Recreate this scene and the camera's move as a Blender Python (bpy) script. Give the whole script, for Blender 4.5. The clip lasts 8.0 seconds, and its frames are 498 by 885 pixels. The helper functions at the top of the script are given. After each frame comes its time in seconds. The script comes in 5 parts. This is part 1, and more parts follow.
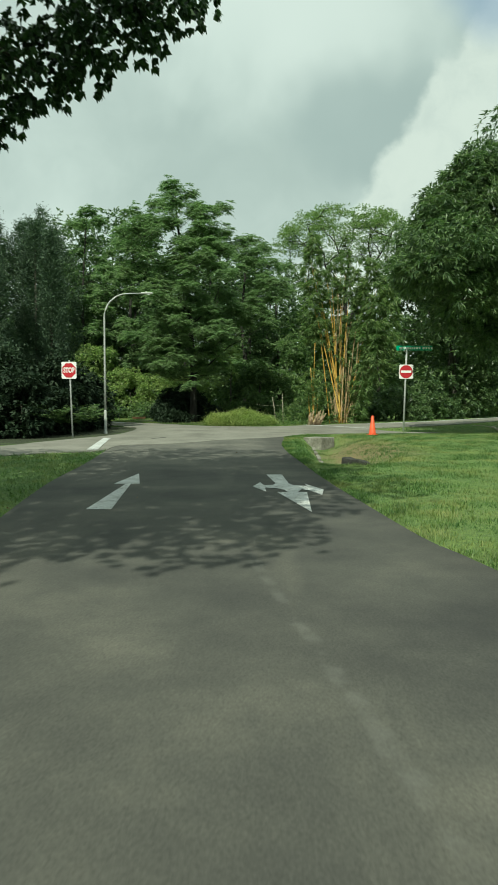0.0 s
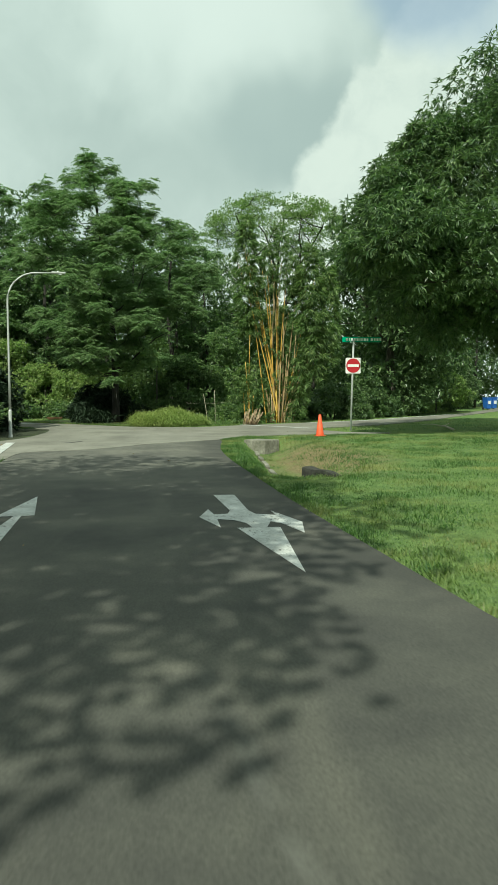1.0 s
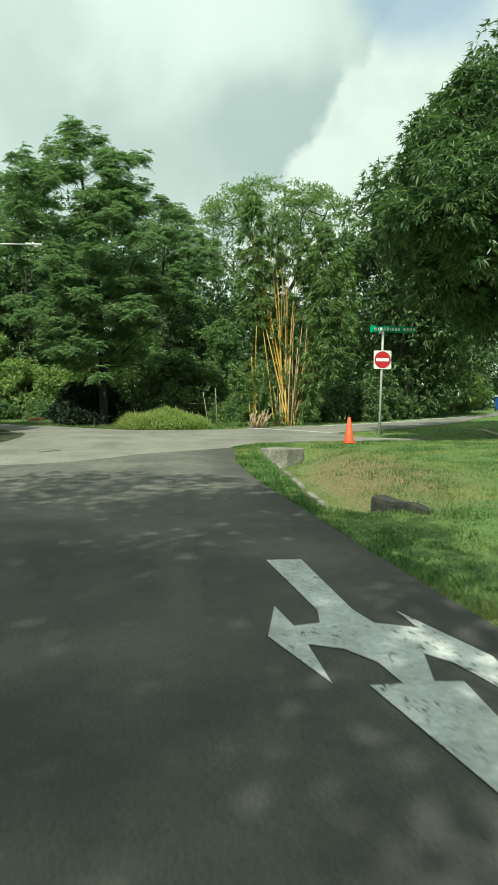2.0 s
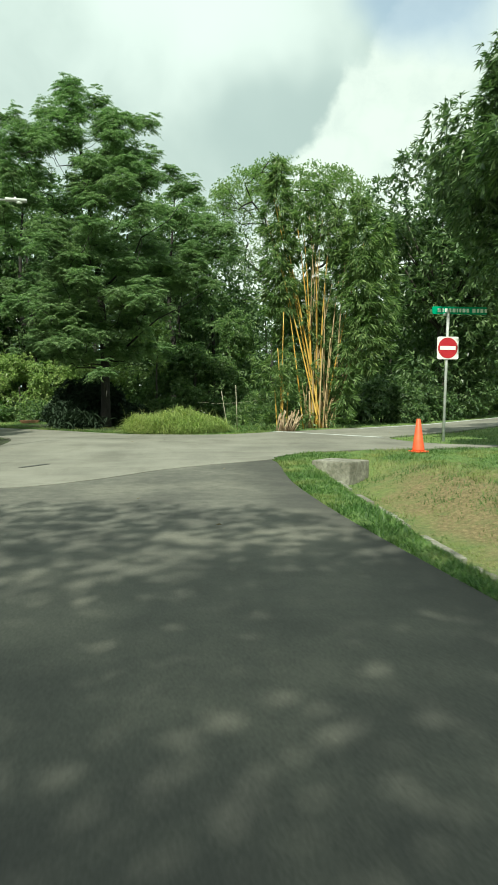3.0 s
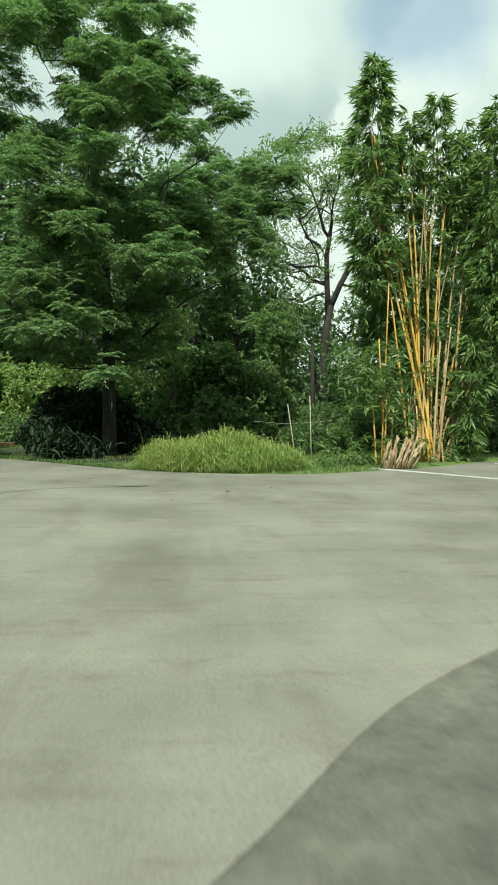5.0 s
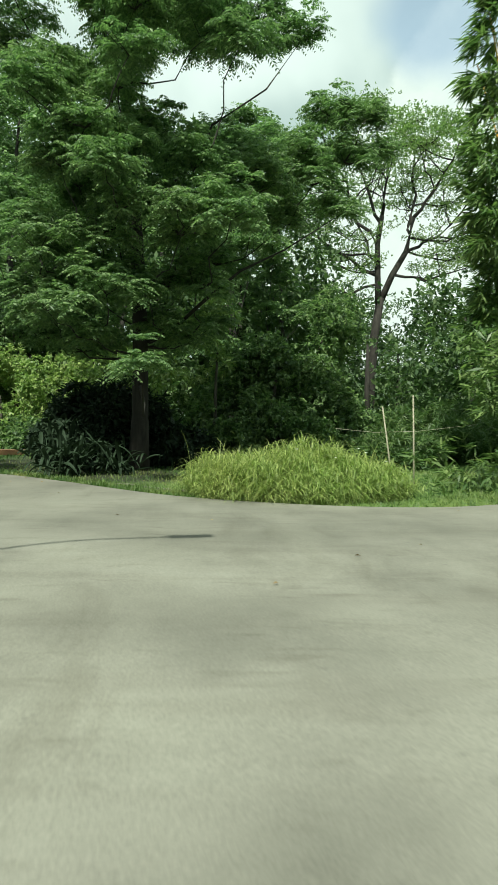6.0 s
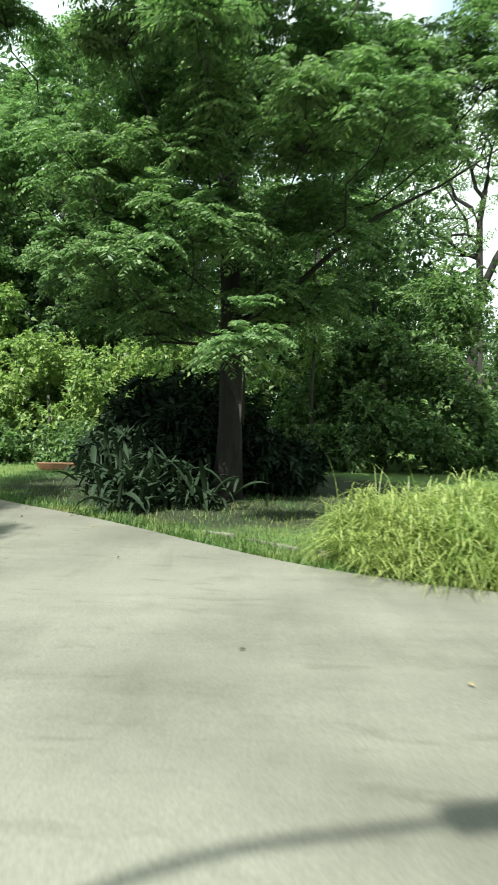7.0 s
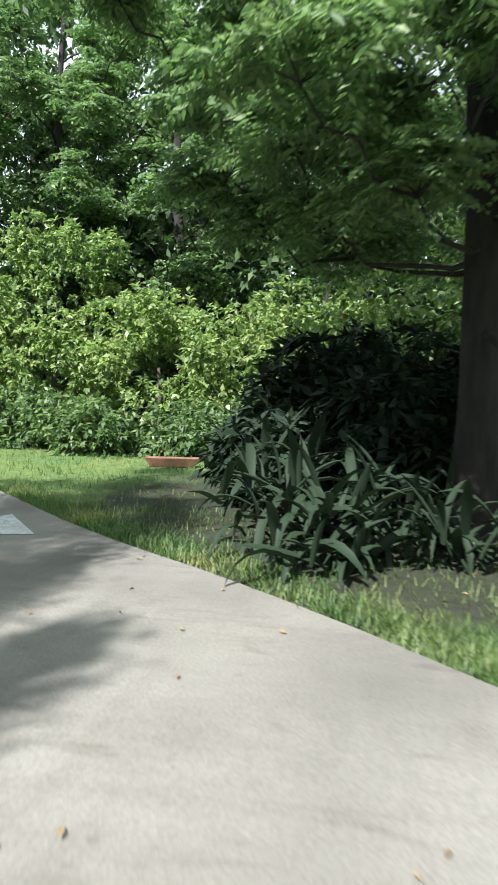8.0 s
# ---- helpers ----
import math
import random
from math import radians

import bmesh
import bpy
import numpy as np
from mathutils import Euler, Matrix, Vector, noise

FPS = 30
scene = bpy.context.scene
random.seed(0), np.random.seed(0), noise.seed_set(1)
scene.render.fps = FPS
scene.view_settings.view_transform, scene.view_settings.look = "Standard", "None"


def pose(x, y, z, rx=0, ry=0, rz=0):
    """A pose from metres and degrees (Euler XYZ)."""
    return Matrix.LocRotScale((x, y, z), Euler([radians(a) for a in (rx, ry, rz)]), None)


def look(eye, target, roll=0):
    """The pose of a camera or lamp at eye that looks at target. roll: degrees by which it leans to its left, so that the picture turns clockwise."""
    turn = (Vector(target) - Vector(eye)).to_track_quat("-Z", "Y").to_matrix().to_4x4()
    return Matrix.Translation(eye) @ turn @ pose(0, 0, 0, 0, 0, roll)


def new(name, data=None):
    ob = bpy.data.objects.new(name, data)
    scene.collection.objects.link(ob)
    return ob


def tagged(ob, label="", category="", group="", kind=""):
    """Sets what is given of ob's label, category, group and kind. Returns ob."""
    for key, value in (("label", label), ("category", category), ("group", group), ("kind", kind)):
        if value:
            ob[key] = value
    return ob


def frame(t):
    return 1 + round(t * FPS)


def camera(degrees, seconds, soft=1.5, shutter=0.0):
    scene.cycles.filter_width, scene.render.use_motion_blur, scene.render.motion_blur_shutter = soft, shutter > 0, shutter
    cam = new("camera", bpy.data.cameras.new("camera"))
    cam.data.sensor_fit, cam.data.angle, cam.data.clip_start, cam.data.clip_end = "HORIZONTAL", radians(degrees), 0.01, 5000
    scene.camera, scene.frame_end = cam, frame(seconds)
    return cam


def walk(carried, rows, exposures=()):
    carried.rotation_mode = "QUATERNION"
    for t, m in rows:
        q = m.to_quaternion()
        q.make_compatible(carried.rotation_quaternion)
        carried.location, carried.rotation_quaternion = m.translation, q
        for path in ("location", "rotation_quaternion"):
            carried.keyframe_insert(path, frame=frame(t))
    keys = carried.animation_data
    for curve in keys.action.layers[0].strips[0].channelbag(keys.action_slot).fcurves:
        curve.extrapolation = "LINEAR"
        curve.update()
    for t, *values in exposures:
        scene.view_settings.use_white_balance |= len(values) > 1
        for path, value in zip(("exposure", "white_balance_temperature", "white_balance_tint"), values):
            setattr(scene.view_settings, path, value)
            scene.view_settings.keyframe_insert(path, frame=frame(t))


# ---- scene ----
cam = camera(39.7, 8.0, 1.5, 0.2)
PATH = [
    (0, (1.286, -0.558, 1.368), (1.191, 1.436, 1.253), 0.0),
    (0.5, (1.096, 1.111, 1.356), (1.156, 3.106, 1.228), -0.2),
    (1, (0.911, 2.767, 1.326), (1.033, 4.76, 1.207), -0.2),
    (1.2, (0.851, 3.538, 1.349), (0.986, 5.53, 1.236), -0.1),
    (2.3, (0.249, 8.033, 1.313), (0.405, 10.023, 1.192), -0.0),
    (2.5, (0.15, 8.866, 1.304), (0.304, 10.857, 1.187), -0.1),
    (3, (-0.123, 11.012, 1.259), (0.024, 13.003, 1.142), -0.2),
    (3.5, (-0.469, 13.359, 1.241), (-0.325, 15.351, 1.126), 0.2),
    (4, (-0.811, 15.346, 1.298), (-0.651, 17.336, 1.183), 0.4),
    (4.2, (-0.967, 16.345, 1.303), (-0.799, 18.335, 1.19), 0.5),
    (5.3, (-1.82, 21.523, 1.325), (-1.654, 23.515, 1.264), 0.4),
    (5.5, (-1.942, 22.455, 1.324), (-1.791, 24.448, 1.26), 0.7),
    (6, (-2.323, 24.617, 1.357), (-2.218, 26.613, 1.297), 1.0),
    (6.5, (-2.813, 27.112, 1.4), (-2.778, 29.111, 1.344), 1.3),
    (7, (-3.366, 29.227, 1.485), (-3.42, 31.225, 1.425), 1.4),
    (7.5, (-4.156, 31.564, 1.488), (-4.347, 33.553, 1.403), 1.9),
    (7.7, (-4.49, 32.411, 1.454), (-4.739, 34.393, 1.355), 2.0),
    (8, (-5.029, 33.675, 1.454), (-5.356, 35.645, 1.33), 1.7),
]
EXPOSURES = [(0, -0.08, 6400, -7), (0.5, -0.2, 6400, -7), (1.0, 0.02, 6400, -7), (2.5, 0.24, 6450, -6), (3.5, 0.35, 6450, -5), (4.2, 0.33, 6450, -5), (5.5, 0.22, 6400, -6), (6.5, 0.62, 6350, -4), (7.2, 1.02, 6150, 2), (8.0, 1.15, 5850, 17)]
walk(cam, [(t, look(eye, target, roll)) for t, eye, target, roll in PATH], EXPOSURES)

# ---------------------------------------------------------------- light
SUN_EL, SUN_AZ = radians(47.2), math.atan2(-0.298, -0.955)
world = bpy.data.worlds.new("world")
scene.world = world
world.use_nodes = True
wt = world.node_tree
wt.nodes.clear()


def wnode(kind, **values):
    n = wt.nodes.new(kind)
    for k, v in values.items():
        n.inputs[k].default_value = v
    return n


w_sky = wt.nodes.new("ShaderNodeTexSky")
w_sky.sky_type, w_sky.sun_disc = "NISHITA", False
w_sky.sun_elevation, w_sky.sun_rotation = SUN_EL, SUN_AZ
w_coord = wt.nodes.new("ShaderNodeTexCoord")


def w_mask(value, lo, hi, top=1.0):
    r = wt.nodes.new("ShaderNodeMapRange")
    r.interpolation_type = "SMOOTHSTEP"
    for k, v in (("From Min", lo), ("From Max", hi), ("To Min", 0.0), ("To Max", top)):
        r.inputs[k].default_value = v
    wt.links.new(value, r.inputs["Value"])
    return r.outputs["Result"]


def w_math(op, a, b):
    n = wt.nodes.new("ShaderNodeMath")
    n.operation = op
    for sock, v in zip(n.inputs, (a, b)):
        if isinstance(v, float):
            sock.default_value = v
        else:
            wt.links.new(v, sock)
    return n.outputs["Value"]


def w_vec(op, a, b):
    n = wt.nodes.new("ShaderNodeVectorMath")
    n.operation = op
    for sock, v in zip(n.inputs, (a, b)):
        if isinstance(v, tuple):
            sock.default_value = v
        else:
            wt.links.new(v, sock)
    return n.outputs["Value" if op in ("DISTANCE", "DOT_PRODUCT") else "Vector"]


def w_mix(fac, a, b):
    n = wt.nodes.new("ShaderNodeMix")
    n.data_type = "RGBA"
    for sock, v in ((n.inputs["Factor"], fac), (n.inputs["A"], a), (n.inputs["B"], b)):
        if isinstance(v, tuple):
            sock.default_value = (*v, 1)
        else:
            wt.links.new(v, sock)
    return n.outputs["Result"]


def w_cloud(scale, detail, rough, vector):
    n = wnode("ShaderNodeTexNoise", Scale=scale, Detail=detail, Roughness=rough)
    wt.links.new(vector, n.inputs["Vector"])
    return n.outputs["Color"]


def w_grey(color):
    n = wt.nodes.new("ShaderNodeRGBToBW")
    wt.links.new(color, n.inputs["Color"])
    return n.outputs["Val"]


wdir = w_coord.outputs["Generated"]
# billowing outlines: the direction, shifted by two scales of noise
swirl = w_vec("SUBTRACT", w_cloud(5.0, 3.0, 0.5, wdir), (0.5, 0.5, 0.5))
swirl = w_vec("MULTIPLY", swirl, (0.16, 0.16, 0.16))
puffs = w_vec("MULTIPLY", w_vec("SUBTRACT", w_cloud(22.0, 5.0, 0.55, wdir), (0.5, 0.5, 0.5)), (0.06, 0.06, 0.06))
soft = w_vec("ADD", wdir, swirl)
crisp = w_vec("ADD", w_vec("ADD", wdir, puffs), w_vec("MULTIPLY", swirl, (0.35, 0.35, 0.35)))
broad = w_grey(w_cloud(3.4, 6.0, 0.5, soft))
cloud = w_mix(w_mask(broad, 0.36, 0.64), (0.44, 0.505, 0.495), (0.64, 0.7, 0.68))
# bright bank overhead, the grey belly below it
bank = w_mask(w_vec("DISTANCE", w_vec("MULTIPLY", soft, (0.7, 1.0, 1.0)), (0.03, 0.87, 0.5)), 0.17, 0.04, 0.85)
cloud = w_mix(bank, cloud, (0.68, 0.73, 0.71))
belly = w_mask(w_vec("DISTANCE", w_vec("MULTIPLY", soft, (0.62, 0.5, 1.25)), (0.074, 0.458, 0.448)), 0.1, 0.03, 0.8)
cloud = w_mix(belly, cloud, (0.37, 0.44, 0.44))
# white cumulus standing low ahead, its edge slanting up to the right
slant = w_math("ADD", w_vec("DOT_PRODUCT", crisp, (0.79, 0.0, -0.61)), 0.094)
near_by = w_mask(w_vec("DISTANCE", soft, (0.22, 0.92, 0.3)), 0.34, 0.2)
cumulus = w_math("MULTIPLY", w_mask(slant, -0.006, 0.016), near_by)
shade = w_mask(w_grey(w_cloud(9.0, 6.0, 0.55, crisp)), 0.36, 0.58)
cloud = w_mix(cumulus, cloud, w_mix(shade, (0.57, 0.62, 0.6), (0.67, 0.71, 0.675)))
# clear gap high to the right
gap_sky = w_mask(w_vec("DISTANCE", w_vec("MULTIPLY", soft, (0.8, 1.0, 1.0)), (0.235, 0.83, 0.49)), 0.1, 0.04, 0.5)
blue = w_vec("MULTIPLY", w_sky.outputs["Color"], (0.15, 0.15, 0.15))
cloud = w_mix(gap_sky, cloud, blue)
w_bg = wnode("ShaderNodeBackground", Strength=1.15)
w_out = wt.nodes.new("ShaderNodeOutputWorld")
wt.links.new(cloud, w_bg.inputs["Color"])
wt.links.new(w_bg.outputs["Background"], w_out.inputs["Surface"])

sun = new("sun", bpy.data.lights.new("sun", "SUN"))
sun.data.energy, sun.data.angle, sun.data.color = 5.0, radians(0.6), (1.0, 0.95, 0.85)
sun.matrix_world = look((-0.298 * 20, -0.955 * 20, 20 * math.tan(SUN_EL)), (0, 0, 0))


# ---------------------------------------------------------------- materials
def material(name, rough=0.7, metal=0.0):
    m = bpy.data.materials.new(name)
    m.use_nodes = True
    b = m.node_tree.nodes["Principled BSDF"]
    b.inputs["Roughness"].default_value, b.inputs["Metallic"].default_value = rough, metal
    return m, m.node_tree, b


def ramp(nt, fac, stops):
    r = nt.nodes.new("ShaderNodeValToRGB")
    while len(r.color_ramp.elements) < len(stops):
        r.color_ramp.elements.new(0.5)
    for e, (p, c) in zip(r.color_ramp.elements, stops):
        e.position, e.color = p, (*c, 1)
    nt.links.new(fac, r.inputs["Fac"])
    return r.outputs["Color"]


def noise_tex(nt, scale, detail=4.0, rough=0.55, stretch=None, dist=0.0):
    n = nt.nodes.new("ShaderNodeTexNoise")
    n.inputs["Scale"].default_value, n.inputs["Detail"].default_value = scale, detail
    n.inputs["Roughness"].default_value, n.inputs["Distortion"].default_value = rough, dist
    c = nt.nodes.new("ShaderNodeTexCoord")
    if stretch:
        mp = nt.nodes.new("ShaderNodeMapping")
        mp.inputs["Scale"].default_value = stretch[:3]
        if len(stretch) > 3:
            mp.inputs["Rotation"].default_value = (0, 0, stretch[3])
        nt.links.new(c.outputs["Object"], mp.inputs["Vector"])
        nt.links.new(mp.outputs["Vector"], n.inputs["Vector"])
    else:
        nt.links.new(c.outputs["Object"], n.inputs["Vector"])
    return n.outputs["Fac"]


def mixed(nt, fac, a, b, mode="MIX"):
    n = nt.nodes.new("ShaderNodeMix")
    n.data_type, n.blend_type = "RGBA", mode
    for sock, v in ((n.inputs["Factor"], fac), (n.inputs["A"], a), (n.inputs["B"], b)):
        if isinstance(v, bpy.types.NodeSocket):
            nt.links.new(v, sock)
        else:
            sock.default_value = v if isinstance(v, float) else (*v, 1)
    return n.outputs["Result"]


def bumped(nt, b, height, strength, distance):
    n = nt.nodes.new("ShaderNodeBump")
    n.inputs["Strength"].default_value, n.inputs["Distance"].default_value = strength, distance
    nt.links.new(height, n.inputs["Height"])
    nt.links.new(n.outputs["Normal"], b.inputs["Normal"])


def mat_noise(name, dark, light, scale, rough=0.7, metal=0.0, big=None, bump=0.3, dist=0.005, stretch=None):
    """Two-scale mottled surface: grain between dark and light, large stains over it."""
    m, nt, b = material(name, rough, metal)
    fine = noise_tex(nt, scale, 5.0, 0.6, stretch)
    col = ramp(nt, fine, ((0.3, dark), (0.7, light)))
    if big:
        blot = noise_tex(nt, big[0], 4.0, 0.6)
        col = mixed(nt, ramp(nt, blot, ((0.4, (0, 0, 0)), (0.65, (1, 1, 1)))), col, mixed(nt, 1.0, col, big[1], "MULTIPLY"))
    nt.links.new(col, b.inputs["Base Color"])
    if bump:
        bumped(nt, b, fine, bump, dist)
    return m


def mat_leaf(name, dark, light, rough=0.42, through_light=0.3, dry=None, sheen=0.45):
    """Leaf: colour varies from leaf to leaf, some light passes through."""
    m, nt, b = material(name, rough)
    geo = nt.nodes.new("ShaderNodeNewGeometry")
    col = ramp(nt, geo.outputs["Random Per Island"], ((0.0, dark), (0.6, tuple((p + q) / 2 for p, q in zip(dark, light))), (1.0, light)))
    blot = noise_tex(nt, 0.55, 3.0)
    col = mixed(nt, ramp(nt, blot, ((0.35, (0, 0, 0)), (0.7, (0.55, 0.55, 0.55)))), col, mixed(nt, 1.0, col, (0.75, 0.95, 0.8), "MULTIPLY"))
    if dry:
        old = noise_tex(nt, 0.8, 5.0, 0.65)
        col = mixed(nt, ramp(nt, old, ((0.46, (0, 0, 0)), (0.64, (0.75, 0.75, 0.75)))), col, dry)
        lush = noise_tex(nt, 0.5, 4.0, 0.6)
        col = mixed(nt, ramp(nt, lush, ((0.42, (0, 0, 0)), (0.58, (0.8, 0.8, 0.8)))), mixed(nt, 1.0, col, (0.55, 0.68, 0.55), "MULTIPLY"), col)
    nt.links.new(col, b.inputs["Base Color"])
    b.inputs["Specular IOR Level"].default_value = sheen
    tr = nt.nodes.new("ShaderNodeBsdfTranslucent")
    warm = mixed(nt, 1.0, col, (1.15, 1.4, 0.85), "MULTIPLY")
    nt.links.new(warm, tr.inputs["Color"])
    mx = nt.nodes.new("ShaderNodeMixShader")
    mx.inputs["Fac"].default_value = through_light
    out = nt.nodes["Material Output"]
    nt.links.new(b.outputs["BSDF"], mx.inputs[1])
    nt.links.new(tr.outputs["BSDF"], mx.inputs[2])
    nt.links.new(mx.outputs["Shader"], out.inputs["Surface"])
    return m


def mat_asphalt(name, dark, mid, pale, streaks, grain=70.0, grit=0.1):
    m, nt, b = material(name, 0.85)
    fine = noise_tex(nt, grain, 3.0, 0.7)
    patch = noise_tex(nt, 0.45, 5.0, 0.62)
    wear = noise_tex(nt, 1.0, 5.0, 0.6, (0.9, 0.12, 1.0, 0.08))
    col = ramp(nt, patch, ((0.34, dark), (0.52, mid), (0.68, pale)))
    col = mixed(nt, ramp(nt, wear, ((0.52, (0, 0, 0)), (0.72, (streaks,) * 3))), col, pale)
    grit = ramp(nt, fine, ((0.3, (1 - grit * 1.2,) * 3), (0.7, (1 + grit,) * 3)))
    col = mixed(nt, 1.0, col, grit, "MULTIPLY")
    nt.links.new(col, b.inputs["Base Color"])
    bumped(nt, b, fine, 0.25, 0.004)
    return m


def mat_lane():
    """Lane asphalt: worn pale along the middle, dark and mossy along the right-hand edge, with a faded centre line."""
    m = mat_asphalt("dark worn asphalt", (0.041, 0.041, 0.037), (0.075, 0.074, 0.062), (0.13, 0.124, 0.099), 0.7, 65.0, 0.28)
    nt = m.node_tree
    b = nt.nodes["Principled BSDF"]
    col = b.inputs["Base Color"].links[0].from_socket
    c = nt.nodes.new("ShaderNodeTexCoord")

    def across(slope, gain, n_scale):
        d = nt.nodes.new("ShaderNodeVectorMath")
        d.operation = "DOT_PRODUCT"
        d.inputs[1].default_value = (1.0, slope, 0)
        nt.links.new(c.outputs["Object"], d.inputs[0])
        w = nt.nodes.new("ShaderNodeMath")
        w.operation = "MULTIPLY_ADD"
        w.inputs[1].default_value = gain
        nt.links.new(noise_tex(nt, n_scale, 5.0, 0.6), w.inputs[0])
        nt.links.new(d.outputs["Value"], w.inputs[2])
        return w.outputs["Value"]

    def ranged(v, lo, hi, top):
        r = nt.nodes.new("ShaderNodeMapRange")
        r.interpolation_type = "SMOOTHSTEP"
        for k, val in (("From Min", lo), ("From Max", hi), ("To Max", top)):
            r.inputs[k].default_value = val
        nt.links.new(v, r.inputs["Value"])
        return r.outputs["Result"]

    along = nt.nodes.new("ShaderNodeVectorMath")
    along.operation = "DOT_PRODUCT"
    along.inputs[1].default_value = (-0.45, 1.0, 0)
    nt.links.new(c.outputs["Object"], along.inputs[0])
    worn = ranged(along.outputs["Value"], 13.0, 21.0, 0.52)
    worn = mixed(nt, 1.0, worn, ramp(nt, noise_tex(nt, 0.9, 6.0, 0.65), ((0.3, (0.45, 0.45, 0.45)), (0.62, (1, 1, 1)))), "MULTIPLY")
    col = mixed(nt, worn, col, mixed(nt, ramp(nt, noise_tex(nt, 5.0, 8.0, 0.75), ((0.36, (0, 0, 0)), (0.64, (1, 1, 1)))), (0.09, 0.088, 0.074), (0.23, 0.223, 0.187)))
    edge = ranged(across(0.116, 0.9, 1.2), 3.1, 4.1, 0.55)
    col = mixed(nt, edge, col, (0.022, 0.022, 0.02))
    v = across(0.207, 0.14, 3.5)
    away = nt.nodes.new("ShaderNodeMath")
    away.operation = "SUBTRACT"
    away.inputs[1].default_value = 2.22
    nt.links.new(v, away.inputs[0])
    dist = nt.nodes.new("ShaderNodeMath")
    dist.operation = "ABSOLUTE"
    nt.links.new(away.outputs["Value"], dist.inputs[0])
    line = ranged(dist.outputs["Value"], 0.07, 0.02, 0.24)
    d = nt.nodes.new("ShaderNodeVectorMath")
    d.operation = "DOT_PRODUCT"
    d.inputs[1].default_value = (0, 1.0, 0)
    nt.links.new(c.outputs["Object"], d.inputs[0])
    line = mixed(nt, ranged(d.outputs["Value"], 6.8, 5.2, 1.0), (0, 0, 0), line)
    line = mixed(nt, 1.0, line, ramp(nt, noise_tex(nt, 2.2, 4.0, 0.6), ((0.45, (0, 0, 0)), (0.6, (1, 1, 1)))), "MULTIPLY")
    col = mixed(nt, line, col, (0.2, 0.197, 0.175))
    nt.links.new(col, b.inputs["Base Color"])
    return m


M_ASPHALT = mat_lane()


def mat_junction():
    """Pale weathered asphalt with faint tyre smears, stains and pits."""
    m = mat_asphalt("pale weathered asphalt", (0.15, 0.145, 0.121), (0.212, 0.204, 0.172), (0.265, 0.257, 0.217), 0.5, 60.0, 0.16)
    nt = m.node_tree
    b = nt.nodes["Principled BSDF"]
    col = b.inputs["Base Color"].links[0].from_socket
    for scale, stretch, lo, hi, tint in ((1.0, (0.35, 2.4, 1.0, 0.3), 0.52, 0.7, (0.88, 0.87, 0.86)), (1.0, (1.6, 0.5, 1.0, -0.5), 0.55, 0.72, (0.8, 0.79, 0.77)), (3.2, (0.5, 2.0, 1.0, 0.15), 0.58, 0.7, (0.8, 0.79, 0.77)), (0.22, None, 0.45, 0.7, (0.87, 0.87, 0.85))):
        st = noise_tex(nt, scale, 6.0, 0.62, stretch, 0.6)
        col = mixed(nt, ramp(nt, st, ((lo, (0, 0, 0)), (hi, (1, 1, 1)))), col, mixed(nt, 1.0, col, tint, "MULTIPLY"))
    pits = noise_tex(nt, 9.0, 6.0, 0.7)
    col = mixed(nt, ramp(nt, pits, ((0.62, (0, 0, 0)), (0.74, (0.6, 0.6, 0.6)))), col, (0.11, 0.105, 0.09))
    nt.links.new(col, b.inputs["Base Color"])
    return m


M_PALE = mat_junction()


def mat_paint():
    """White road paint, greyed by tyres and chipped through to the asphalt in places."""
    m = mat_noise("worn white road paint", (0.44, 0.45, 0.44), (0.7, 0.71, 0.69), 28, 0.6, big=(3.0, (0.75, 0.75, 0.73)), bump=0.2, dist=0.002)
    nt = m.node_tree
    b = nt.nodes["Principled BSDF"]
    col = b.inputs["Base Color"].links[0].from_socket
    zone = ramp(nt, noise_tex(nt, 2.6, 3.0, 0.5), ((0.46, (0, 0, 0)), (0.58, (1, 1, 1))))
    chips = ramp(nt, noise_tex(nt, 26.0, 5.0, 0.7, (1.0, 0.55, 1.0, 0.5)), ((0.56, (0, 0, 0)), (0.62, (1, 1, 1))))
    col = mixed(nt, mixed(nt, 1.0, zone, chips, "MULTIPLY"), col, (0.09, 0.088, 0.075))
    nt.links.new(col, b.inputs["Base Color"])
    return m


M_PAINT = mat_paint()
M_PATCH = mat_noise("dark sealing patch", (0.05, 0.05, 0.045), (0.1, 0.1, 0.09), 40, 0.7)


